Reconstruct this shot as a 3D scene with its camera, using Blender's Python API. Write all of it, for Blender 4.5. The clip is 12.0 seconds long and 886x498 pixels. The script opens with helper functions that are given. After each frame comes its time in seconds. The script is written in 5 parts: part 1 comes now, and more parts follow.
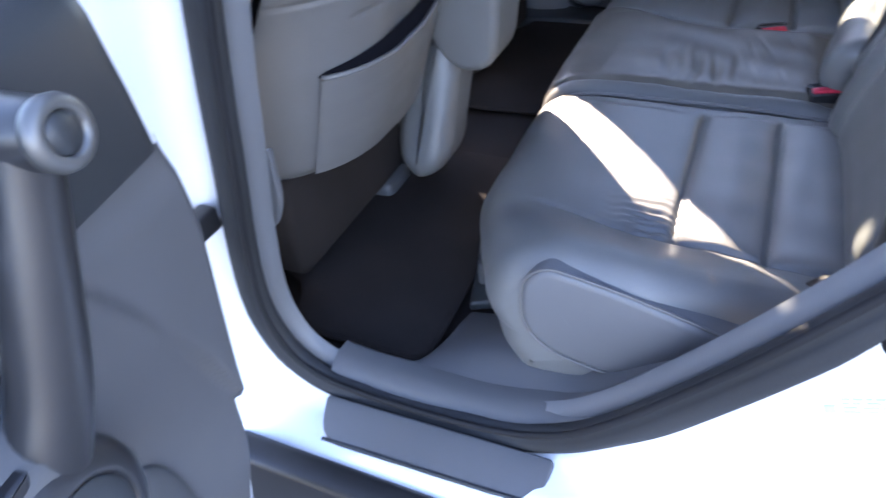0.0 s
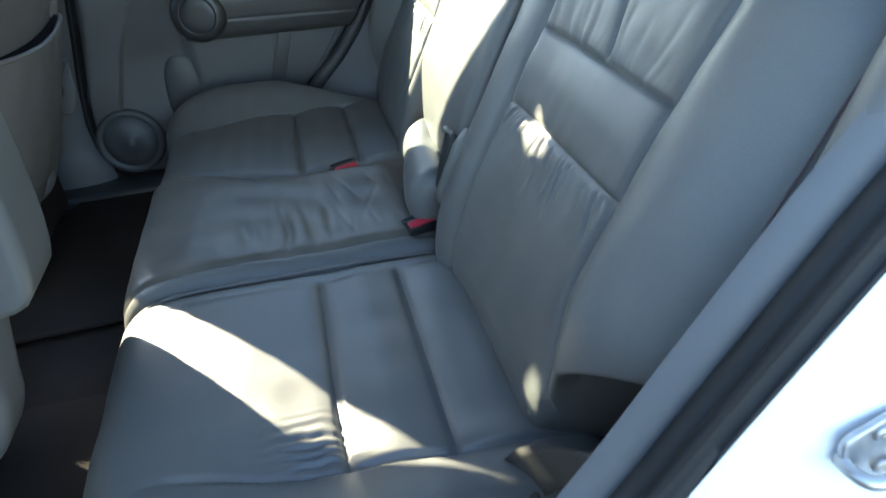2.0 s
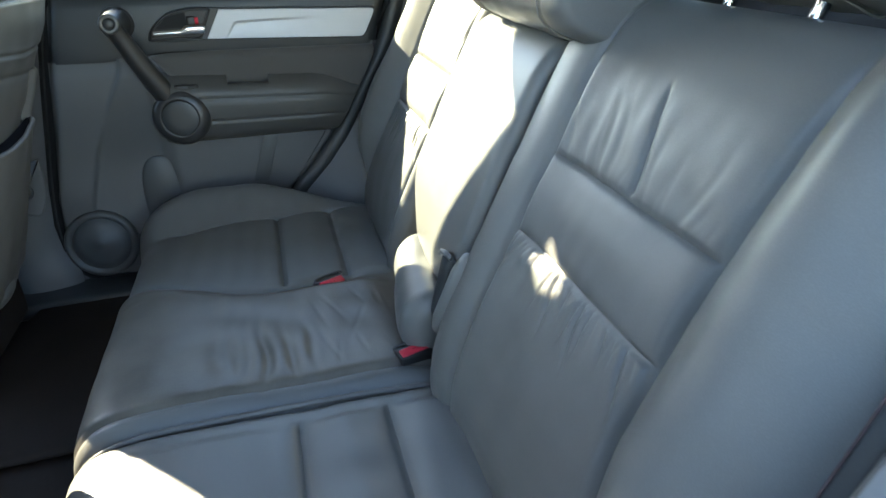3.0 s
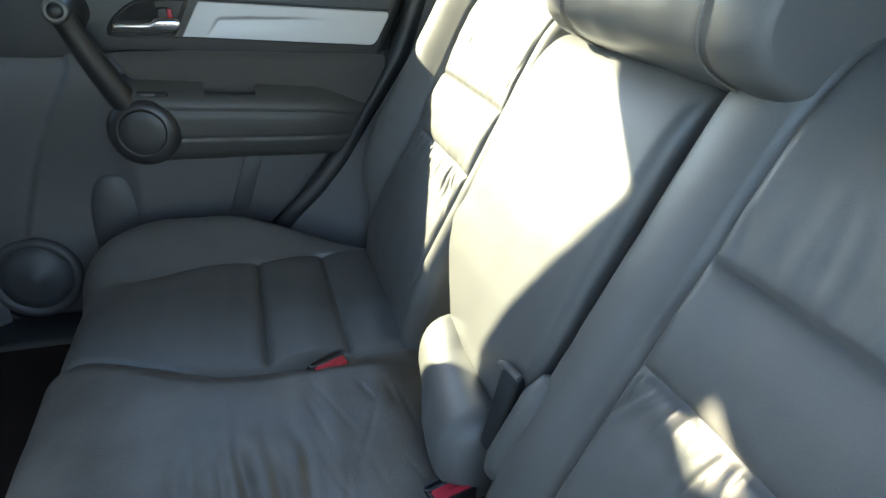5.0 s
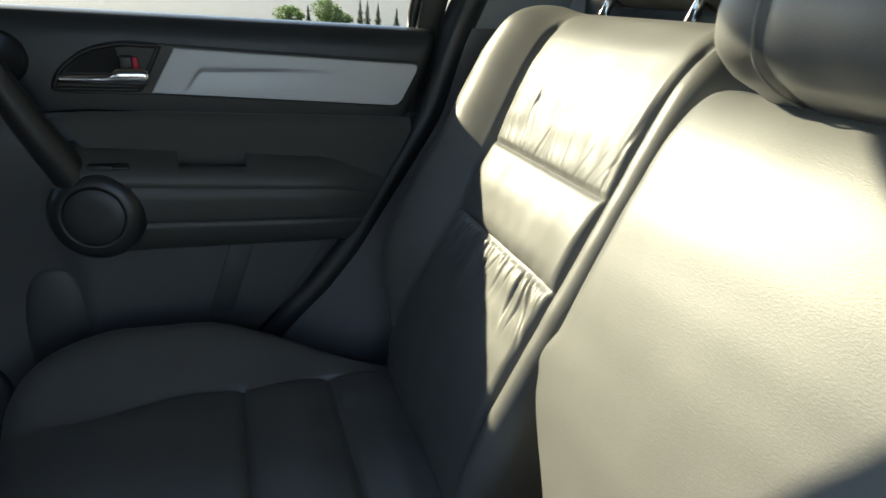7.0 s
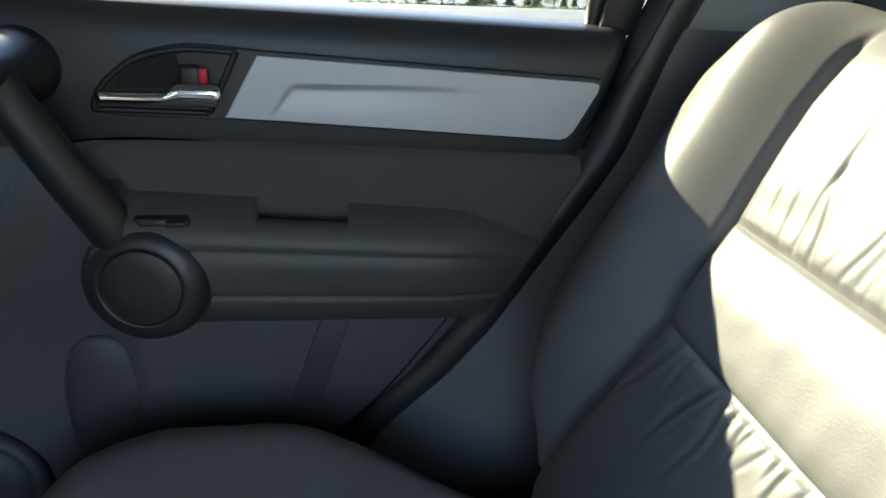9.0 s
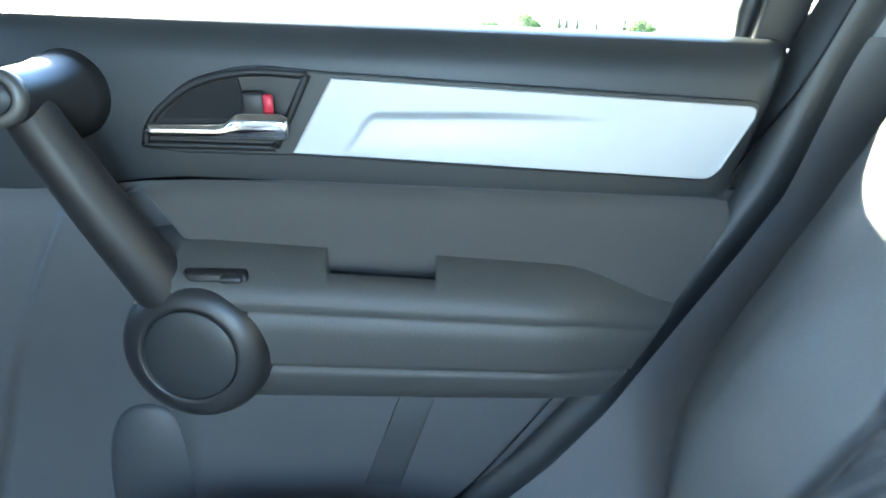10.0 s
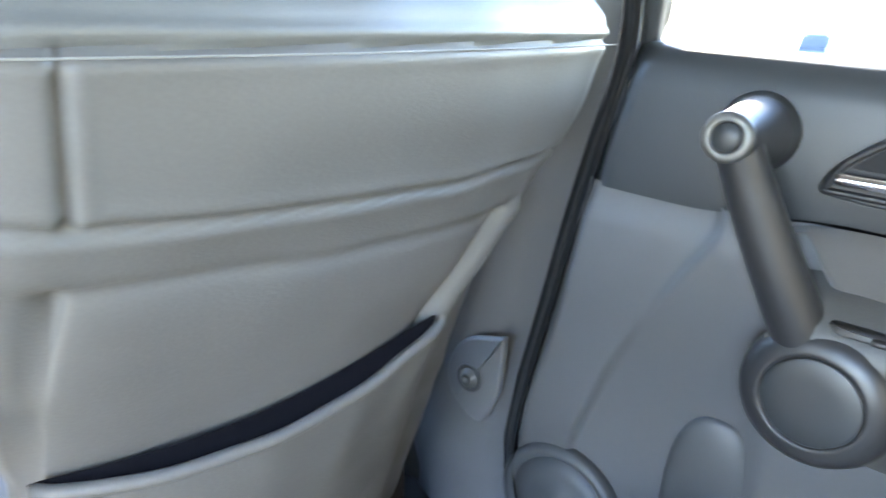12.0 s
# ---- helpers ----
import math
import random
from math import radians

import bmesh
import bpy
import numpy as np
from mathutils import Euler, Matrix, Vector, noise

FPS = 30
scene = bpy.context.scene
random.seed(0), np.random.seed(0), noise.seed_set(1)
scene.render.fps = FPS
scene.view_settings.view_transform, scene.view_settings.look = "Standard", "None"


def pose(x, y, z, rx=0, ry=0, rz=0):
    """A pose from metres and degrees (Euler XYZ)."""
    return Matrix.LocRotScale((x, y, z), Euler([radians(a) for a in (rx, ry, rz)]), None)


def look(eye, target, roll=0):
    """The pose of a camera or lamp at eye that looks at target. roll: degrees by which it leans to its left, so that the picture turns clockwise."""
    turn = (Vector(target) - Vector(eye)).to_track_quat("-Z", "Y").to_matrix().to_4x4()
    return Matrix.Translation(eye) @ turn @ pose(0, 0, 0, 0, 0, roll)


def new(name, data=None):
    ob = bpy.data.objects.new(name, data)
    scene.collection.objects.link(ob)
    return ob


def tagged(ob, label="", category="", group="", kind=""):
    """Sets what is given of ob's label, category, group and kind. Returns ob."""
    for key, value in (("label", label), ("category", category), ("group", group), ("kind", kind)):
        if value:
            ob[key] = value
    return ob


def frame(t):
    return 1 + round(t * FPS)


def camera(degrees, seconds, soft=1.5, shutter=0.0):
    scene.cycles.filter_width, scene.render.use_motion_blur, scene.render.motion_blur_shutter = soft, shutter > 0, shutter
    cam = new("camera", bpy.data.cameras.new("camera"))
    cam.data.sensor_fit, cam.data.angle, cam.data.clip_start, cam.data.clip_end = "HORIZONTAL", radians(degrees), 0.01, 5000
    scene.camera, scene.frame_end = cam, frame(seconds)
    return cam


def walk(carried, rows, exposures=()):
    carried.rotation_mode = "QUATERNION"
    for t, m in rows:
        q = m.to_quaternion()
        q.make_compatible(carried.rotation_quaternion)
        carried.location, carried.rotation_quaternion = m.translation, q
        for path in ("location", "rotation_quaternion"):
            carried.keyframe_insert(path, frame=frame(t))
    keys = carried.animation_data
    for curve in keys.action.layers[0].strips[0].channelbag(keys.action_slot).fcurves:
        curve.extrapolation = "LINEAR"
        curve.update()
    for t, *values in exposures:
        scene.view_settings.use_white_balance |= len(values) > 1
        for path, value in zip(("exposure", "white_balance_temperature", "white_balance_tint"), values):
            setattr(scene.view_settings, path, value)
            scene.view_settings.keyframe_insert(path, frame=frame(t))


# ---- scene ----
cam = camera(67.4, 12.0, shutter=0.3)
PATH = [
    (0, (-1.268, 0.125, 1.224), (0.098, 0.864, -0.036), -7.3),
    (0.5, (-1.22, 0.139, 1.219), (0.258, 0.497, -0.08), -7.8),
    (1, (-1.163, 0.142, 1.216), (0.351, 0.14, -0.092), -7.3),
    (1.5, (-1.102, 0.15, 1.224), (0.482, -0.117, 0.032), -5.0),
    (2, (-1.023, 0.151, 1.22), (0.622, -0.175, 0.13), -4.6),
    (2.5, (-0.971, 0.147, 1.232), (0.741, -0.258, 0.279), -3.7),
    (3, (-0.911, 0.148, 1.235), (0.833, -0.28, 0.357), -2.8),
    (3.5, (-0.81, 0.16, 1.235), (0.943, -0.294, 0.387), -1.5),
    (5.5, (-0.538, 0.182, 1.205), (1.173, -0.372, 0.331), 2.3),
    (6, (-0.451, 0.19, 1.19), (1.259, -0.425, 0.356), 2.0),
    (6.5, (-0.369, 0.182, 1.177), (1.371, -0.461, 0.429), 2.4),
    (8.5, (-0.044, 0.146, 1.152), (1.775, -0.207, 0.4), 2.1),
    (9, (0.05, 0.156, 1.183), (1.853, -0.143, 0.369), 2.6),
    (9.5, (0.118, 0.148, 1.164), (1.951, -0.037, 0.387), 1.4),
    (10, (0.178, 0.159, 1.142), (2.055, 0.104, 0.452), 0.5),
    (10.5, (0.23, 0.18, 1.149), (2.09, 0.306, 0.423), 0.1),
    (11, (0.218, 0.228, 1.178), (2.01, 0.664, 0.404), 1.4),
    (11.2, (0.19, 0.256, 1.173), (1.965, 0.825, 0.447), 1.5),
    (11.5, (0.162, 0.264, 1.175), (1.823, 1.125, 0.467), 1.3),
    (12, (0.109, 0.297, 1.18), (1.563, 1.467, 0.461), 1.2),
]
EXPOSURES = [(0, 4.5, 6200, 29), (0.5, 4.3, 5800, 7), (1.0, 4.05, 5600, -2), (1.5, 3.75, 5600, 4), (2.0, 4.1, 6200, 7), (2.5, 4.15, 6500, 9), (3.5, 4.35, 6500, 9), (5.5, 3.8, 6450, 9), (6.0, 3.45, 6450, 9), (6.5, 2.75, 6600, 12),
             (8.5, 2.85, 6450, 12), (9.0, 3.5, 6350, 14), (9.5, 4.65, 6150, 10), (10.0, 5.5, 5700, 6), (10.5, 5.8, 5650, 7), (11.0, 5.85, 5750, 10), (11.5, 5.95, 6050, 12), (12.0, 6.2, 6450, 17)]
walk(cam, [(t, look(eye, target, roll)) for t, eye, target, roll in PATH], EXPOSURES)

# ---- world, sun ----
SUN_TO = Vector((1.0, 0.75, 0.65)).normalized()   # towards the sun: ahead of the car, over its right side
world = bpy.data.worlds.new("sky")
scene.world = world
world.use_nodes = True
wn = world.node_tree.nodes
sky = wn.new("ShaderNodeTexSky")
sky.sky_type = "NISHITA"
sky.sun_disc = False
sky.dust_density = 0.4
sky.sun_elevation = math.asin(SUN_TO.z)
sky.sun_rotation = math.atan2(SUN_TO.x, SUN_TO.y)
world.node_tree.links.new(sky.outputs[0], wn["Background"].inputs[0])
wn["Background"].inputs[1].default_value = 0.078
sun_data = bpy.data.lights.new("sun", "SUN")
sun_data.energy = 2.6
sun_data.angle = radians(0.55)
sun_data.color = (1.0, 0.88, 0.62)
sun = new("sun", sun_data)
sun.matrix_world = look(SUN_TO * 30, (0, 0, 0))

# ---- materials ----


def material(name, color, rough=0.5, metal=0.0, grain=0.0, grain_size=600.0, stain=0.12, stain_size=6.0, spec=0.5, coat=0.0, sheen=0.0,
             cells=False, bump=0.15, dist=0.002):
    """Procedural surface: base colour varied at two scales, with a fine relief."""
    m = bpy.data.materials.new(name)
    m.use_nodes = True
    t = m.node_tree
    n, link = t.nodes, t.links.new
    b = n["Principled BSDF"]
    geo = n.new("ShaderNodeTexCoord")
    big = n.new("ShaderNodeTexNoise")
    big.inputs["Scale"].default_value = stain_size
    big.inputs["Detail"].default_value = 5
    fine = n.new("ShaderNodeTexVoronoi" if cells else "ShaderNodeTexNoise")
    fine.inputs["Scale"].default_value = grain_size
    link(geo.outputs["Object"], big.inputs["Vector"])
    link(geo.outputs["Object"], fine.inputs["Vector"])
    ramp = n.new("ShaderNodeMapRange")
    ramp.inputs["From Min"].default_value, ramp.inputs["From Max"].default_value = 0.3, 0.7
    ramp.inputs["To Min"].default_value, ramp.inputs["To Max"].default_value = 1 - stain, 1 + stain
    link(big.outputs[0], ramp.inputs["Value"])
    small = n.new("ShaderNodeMapRange")
    small.inputs["To Min"].default_value, small.inputs["To Max"].default_value = 1 - grain, 1 + grain
    link(fine.outputs[0], small.inputs["Value"])
    mul = n.new("ShaderNodeMath")
    mul.operation = "MULTIPLY"
    link(ramp.outputs[0], mul.inputs[0])
    link(small.outputs[0], mul.inputs[1])
    tint = n.new("ShaderNodeVectorMath")
    tint.operation = "SCALE"
    tint.inputs[0].default_value = color
    link(mul.outputs[0], tint.inputs["Scale"])
    link(tint.outputs[0], b.inputs["Base Color"])
    rr = n.new("ShaderNodeMapRange")
    rr.inputs["To Min"].default_value, rr.inputs["To Max"].default_value = max(0.02, rough - 0.07), min(1, rough + 0.07)
    link(big.outputs[0], rr.inputs["Value"])
    link(rr.outputs[0], b.inputs["Roughness"])
    b.inputs["Metallic"].default_value = metal
    b.inputs["Specular IOR Level"].default_value = spec
    b.inputs["Coat Weight"].default_value = coat
    b.inputs["Sheen Weight"].default_value = sheen
    if bump:
        bp = n.new("ShaderNodeBump")
        bp.inputs["Strength"].default_value = bump
        bp.inputs["Distance"].default_value = dist
        link(fine.outputs[0], bp.inputs["Height"])
        link(bp.outputs[0], b.inputs["Normal"])
    return m


LEATHER = material("leather", (0.124, 0.125, 0.120), 0.46, spec=0.6, grain=0.07, grain_size=850, cells=True, bump=0.16, dist=0.0005, stain=0.07, stain_size=9)
LEATHER_WORN = material("leather_worn", (0.105, 0.095, 0.080), 0.40, spec=0.45, grain=0.08, grain_size=420, cells=True, bump=0.25, dist=0.0008, stain=0.22, stain_size=13)
VINYL = material("vinyl", (0.118, 0.114, 0.108), 0.52, grain=0.05, grain_size=500, cells=True, bump=0.18, dist=0.0006, stain=0.06)
DOOR_VINYL = material("door_vinyl", (0.070, 0.069, 0.066), 0.50, grain=0.05, grain_size=500, cells=True, bump=0.18, dist=0.0006, stain=0.06)
STITCH = material("stitching", (0.22, 0.215, 0.20), 0.7, bump=0)
SEAM_THREAD = material("seam_thread", (0.075, 0.050, 0.055), 0.7, bump=0)
PLASTIC = material("grey_plastic", (0.112, 0.114, 0.117), 0.48, grain=0.06, grain_size=900, bump=0.2, dist=0.0006, stain=0.07)
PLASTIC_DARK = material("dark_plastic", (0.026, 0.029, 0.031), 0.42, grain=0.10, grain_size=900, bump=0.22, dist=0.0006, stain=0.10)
PLASTIC_MID = material("mid_plastic", (0.058, 0.060, 0.062), 0.50, grain=0.06, grain_size=900, bump=0.2, dist=0.0006, stain=0.07)
DOOR_PLASTIC = material("door_plastic", (0.082, 0.082, 0.084), 0.50, grain=0.06, grain_size=900, bump=0.2, dist=0.0006, stain=0.07)
PLASTIC_BLACK = material("black_plastic", (0.012, 0.012, 0.013), 0.45, grain=0.1, grain_size=700, bump=0.1, dist=0.0005)
# near-black: painted shade in the map pocket mouths, and the buckle button mark
SHADE_BLACK = material("shade_black", (0.004, 0.004, 0.006), 1.0, spec=0.1, bump=0)
GRIP = material("grip_plastic", (0.024, 0.024, 0.025), 0.36, grain=0.08, grain_size=1000, bump=0.2, dist=0.0005)
FABRIC = material("door_cloth", (0.072, 0.068, 0.064), 0.85, grain=0.18, grain_size=1400, bump=0.4, dist=0.0008, sheen=0.2, stain=0.08)
CARPET = material("carpet", (0.0230, 0.0185, 0.0165), 0.95, spec=0.2, grain=0.45, grain_size=700, bump=0.7, dist=0.003, sheen=0.0, stain=0.30, stain_size=5)
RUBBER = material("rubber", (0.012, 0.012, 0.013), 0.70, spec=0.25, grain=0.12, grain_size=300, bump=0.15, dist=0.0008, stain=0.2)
SEAL_RUBBER = material("seal_rubber", (0.024, 0.025, 0.026), 0.62, spec=0.3, grain=0.12, grain_size=300, bump=0.15, dist=0.0008, stain=0.2)
PAINT = material("white_paint", (0.80, 0.81, 0.82), 0.22, stain=0.02, stain_size=3, coat=0.6, bump=0)
SATIN = material("satin_metal", (0.13, 0.13, 0.125), 0.45, metal=0.6, stain=0.06, bump=0)
SILVER = material("brushed_silver", (0.46, 0.475, 0.50), 0.45, metal=0.3, grain=0.03, grain_size=900, bump=0.06, dist=0.0004, stain=0.05)
CHROME = material("chrome", (0.75, 0.75, 0.76), 0.10, metal=1.0, stain=0.03, bump=0)
STEEL = material("steel", (0.50, 0.50, 0.50), 0.38, metal=1.0, stain=0.15, stain_size=40, bump=0)
WEBBING = material("belt_webbing", (0.060, 0.052, 0.045), 0.75, grain=0.25, grain_size=1500, bump=0.4, dist=0.0006, stain=0.1)
RED = material("red_plastic", (0.50, 0.025, 0.05), 0.35, stain=0.08, bump=0)
HEADLINER = material("headliner", (0.20, 0.197, 0.190), 0.95, grain=0.1, grain_size=900, bump=0.3, dist=0.001, stain=0.05)
PALE_TRIM = material("pale_trim", (0.34, 0.345, 0.34), 0.6, grain=0.06, grain_size=900, bump=0.2, dist=0.0006, stain=0.06)
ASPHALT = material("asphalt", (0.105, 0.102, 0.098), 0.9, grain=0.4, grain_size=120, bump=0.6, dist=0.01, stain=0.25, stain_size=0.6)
PRINT = material("print", (0.48, 0.52, 0.58), 0.6, bump=0)


def glass(name, color):
    """A thin pane: clear straight through, with a mirror gloss that grows at a slant."""
    m = bpy.data.materials.new(name)
    m.use_nodes = True
    n, link = m.node_tree.nodes, m.node_tree.links.new
    n.remove(n["Principled BSDF"])
    clear, gloss, mix, fres = n.new("ShaderNodeBsdfTransparent"), n.new("ShaderNodeBsdfGlossy"), n.new("ShaderNodeMixShader"), n.new("ShaderNodeFresnel")
    clear.inputs["Color"].default_value = (*color, 1)
    gloss.inputs["Roughness"].default_value = 0.01
    fres.inputs["IOR"].default_value = 1.33
    link(fres.outputs[0], mix.inputs[0])
    link(clear.outputs[0], mix.inputs[1])
    link(gloss.outputs[0], mix.inputs[2])
    link(mix.outputs[0], n["Material Output"].inputs["Surface"])
    return m


GLASS = glass("window_glass", (0.88, 0.91, 0.90))
PRIVACY_GLASS = glass("privacy_glass", (0.50, 0.53, 0.53))

# ---- builders ----


def smooth(a, b, x):
    t = np.clip((np.asarray(x, float) - a) / (b - a), 0, 1)
    return t * t * (3 - 2 * t)


def bell(d, w):
    return np.exp(-(np.asarray(d, float) / w) ** 2)


_rng = np.random.RandomState(7)
_WAVES = [(_rng.normal(size=2), _rng.uniform(0, 6.28)) for _ in range(14)]


def ripple(a, b, size):
    """Smooth irregular waves of about that size, from -1 to 1."""
    out = 0
    for k, ph in _WAVES:
        out = out + np.sin((k[0] * a + k[1] * b) * 4.0 / size + ph)
    return out / 5.0


ORIGIN = {}   # world place of every parent


def thing(name, loc, label, category, group="", kind=""):
    ob = new(name)
    ob.empty_display_size = 0.05
    ob.location = loc
    ORIGIN[ob] = np.array(loc, float)
    return tagged(ob, label, category, group, kind)


def part(name, verts, faces, mat, parent=None, label="", flat=False, T=None):
    """One mesh object from world-space points, under a thing or a part."""
    v = np.asarray(verts, float).reshape(-1, 3)
    if T is not None:
        m = np.array(T)
        v = v @ m[:3, :3].T + m[:3, 3]
        if np.linalg.det(m[:3, :3]) < 0:
            faces = [tuple(reversed(f)) for f in faces]
    off = ORIGIN[parent] if parent else np.zeros(3)
    me = bpy.data.meshes.new(name)
    me.from_pydata((v - off).tolist(), [], [tuple(int(i) for i in f) for f in faces])
    me.materials.append(mat)
    if not flat:
        me.shade_smooth()
    me.validate()
    ob = new(name, me)
    if parent:
        ob.parent = parent
    ORIGIN[ob] = off
    if label:
        ob["label"] = label
    return ob


def set_structure(ob, label, category):
    return tagged(ob, label, category, kind="structure")


def from_bm(bm):
    bm.verts.ensure_lookup_table()
    bm.verts.index_update()
    out = [tuple(v.co) for v in bm.verts], [tuple(v.index for v in f.verts) for f in bm.faces]
    bm.free()
    return out


def grid_faces(n, m, close_m=False, close_n=False):
    f = []
    for i in range(n if close_n else n - 1):
        for j in range(m if close_m else m - 1):
            i1, j1 = (i + 1) % n, (j + 1) % m
            f.append((i * m + j, i1 * m + j, i1 * m + j1, i * m + j1))
    return f


def resample(pts, n, closed=True):
    """Catmull-Rom through the points, n points at even spacing."""
    p = np.asarray(pts, float)
    k = len(p)
    fine = []
    for i in range(k if closed else k - 1):
        if closed:
            a, b, c, d = p[i - 1], p[i], p[(i + 1) % k], p[(i + 2) % k]
        else:
            a, b, c, d = p[max(i - 1, 0)], p[i], p[i + 1], p[min(i + 2, k - 1)]
        for t in np.linspace(0, 1, 24, endpoint=False):
            fine.append(0.5 * (2 * b + (c - a) * t + (2 * a - 5 * b + 4 * c - d) * t * t + (3 * b - a - 3 * c + d) * t ** 3))
    fine.append(p[0] if closed else p[-1])
    fine = np.array(fine)
    s = np.r_[0, np.cumsum(np.linalg.norm(np.diff(fine, axis=0), axis=1))]
    want = np.linspace(0, s[-1], n + 1)[:-1] if closed else np.linspace(0, s[-1], n)
    return np.stack([np.interp(want, s, fine[:, c]) for c in range(fine.shape[1])], 1)


def pad(prof, x0, x1, rnd, nx, ns, disp=None, warp=None, rnd2=None, shrink=None):
    """Upholstered body: a closed outline in y and z, drawn out along x with rounded ends. Returns the points, the undisturbed grid and its normals."""
    q = resample(prof, ns)
    tang = np.roll(q, -1, 0) - np.roll(q, 1, 0)
    tang /= np.linalg.norm(tang, axis=1)[:, None]
    area = np.sum(q[:, 0] * np.roll(q[:, 1], -1) - np.roll(q[:, 0], -1) * q[:, 1])
    nrm = np.stack([tang[:, 1], -tang[:, 0]], 1) * np.sign(area)
    rnd2 = rnd2 or rnd
    ends = np.linspace(0, np.pi / 2, 9)
    xs = np.r_[x0 + rnd * (1 - np.cos(ends[:-1])), np.linspace(x0 + rnd, x1 - rnd2, nx), x1 - rnd2 * (1 - np.cos(ends[-2::-1]))]
    ins = np.r_[rnd * (1 - np.sin(ends[:-1])), np.zeros(nx), rnd2 * (1 - np.sin(ends[-2::-1]))]
    X = np.repeat(xs[:, None], ns, 1)
    Y = q[None, :, 0] - nrm[None, :, 0] * ins[:, None]
    Z = q[None, :, 1] - nrm[None, :, 1] * ins[:, None]
    if shrink:   # ends drawn in towards the middle instead of along the outline's normals
        mid = q.mean(0)
        k = 1 - ins[:, None] / shrink
        Y, Z = mid[0] + (q[None, :, 0] - mid[0]) * k, mid[1] + (q[None, :, 1] - mid[1]) * k
    ny, nz = np.repeat(nrm[None, :, 0], len(xs), 0), np.repeat(nrm[None, :, 1], len(xs), 0)
    Y0, Z0 = Y.copy(), Z.copy()
    if disp is not None:
        d = disp(X, Y, Z, ny, nz)
        Y, Z = Y + ny * d, Z + nz * d
    if warp is not None:
        X, Y, Z = warp(X, Y, Z)
    return np.stack([X, Y, Z], -1), (X, Y0, Z0, ny, nz), np.sign(area)


def pad_parts(P, info, sign, regions, names, parent, T=None, nest=True):
    """Splits a pad along its seams: regions(x, y, z, ny, nz) gives a number for each face; names: (name, material, label) for each number."""
    n, m = P.shape[:2]
    faces = grid_faces(n, m, close_m=True)
    X, Y, Z, ny, nz = info
    mid = []
    for a in (X, Y, Z, ny, nz):
        h = (a[:-1] + a[1:]) / 2
        mid.append(((h + np.roll(h, -1, 1)) / 2).ravel())
    reg = np.asarray(regions(*mid)).astype(int)
    flat_pts = P.reshape(-1, 3)
    made = []
    for k, (name, mat, label) in enumerate(names):
        f = [faces[i] for i in np.nonzero(reg == k)[0]]
        if k == 0:
            f = f + [tuple(range(m)), tuple((n - 1) * m + j for j in range(m - 1, -1, -1))]
        if sign > 0:
            f = [tuple(reversed(g)) for g in f]
        used = sorted({i for g in f for i in g})
        if not used:
            continue
        at = {i: j for j, i in enumerate(used)}
        under = made[0] if nest and made else parent
        made.append(part(name, flat_pts[used], [tuple(at[i] for i in g) for g in f], mat, under, label, T=T))
    return made


def tube(points, r, n=10, closed=False, caps=True):
    """A round bar along points; r: one radius or one a point."""
    p = np.asarray(points, float)
    k = len(p)
    r = np.full(k, r) if np.isscalar(r) else np.asarray(r, float)
    if closed:
        tan = np.roll(p, -1, 0) - np.roll(p, 1, 0)
    else:
        tan = np.gradient(p, axis=0)
    tan /= np.linalg.norm(tan, axis=1)[:, None]
    up = np.array([0, 0, 1.0]) if abs(tan[0, 2]) < 0.9 else np.array([1.0, 0, 0])
    V = []
    for i in range(k):
        a = np.cross(tan[i], up)
        a /= np.linalg.norm(a)
        b = np.cross(a, tan[i])
        up = b
        for j in range(n):
            w = 2 * math.pi * j / n
            V.append(p[i] + r[i] * (math.cos(w) * a + math.sin(w) * b))
    F = [tuple(reversed(f)) for f in grid_faces(k, n, close_m=True, close_n=closed)]
    if caps and not closed:
        F += [tuple(range(n)), tuple((k - 1) * n + j for j in range(n - 1, -1, -1))]
    return V, F


def box(x0, x1, y0, y1, z0, z1, bevel=0.004, seg=2):
    bm = bmesh.new()
    bmesh.ops.create_cube(bm, size=1)
    for v in bm.verts:
        v.co = ((x0 + x1) / 2 + v.co.x * (x1 - x0), (y0 + y1) / 2 + v.co.y * (y1 - y0), (z0 + z1) / 2 + v.co.z * (z1 - z0))
    if bevel:
        bmesh.ops.bevel(bm, geom=bm.edges[:], offset=bevel, segments=seg, affect="EDGES", profile=0.5)
    return from_bm(bm)


def slab(outline, depth, bevel=0.002, seg=2):
    """A plate: outline points in space (flat), thickened by the vector depth, its rims rounded."""
    bm = bmesh.new()
    vs = [bm.verts.new(p) for p in outline]
    f = bm.faces.new(vs)
    r = bmesh.ops.extrude_face_region(bm, geom=[f])
    d = Vector(depth)
    for e in r["geom"]:
        if isinstance(e, bmesh.types.BMVert):
            e.co += d
    bmesh.ops.recalc_face_normals(bm, faces=bm.faces[:])
    if bevel:
        es = [e for e in bm.edges if len(e.link_faces) == 2 and e.link_faces[0].normal.angle(e.link_faces[1].normal, 0) > 0.9]
        bmesh.ops.bevel(bm, geom=es, offset=bevel, segments=seg, affect="EDGES", profile=0.5)
    return from_bm(bm)


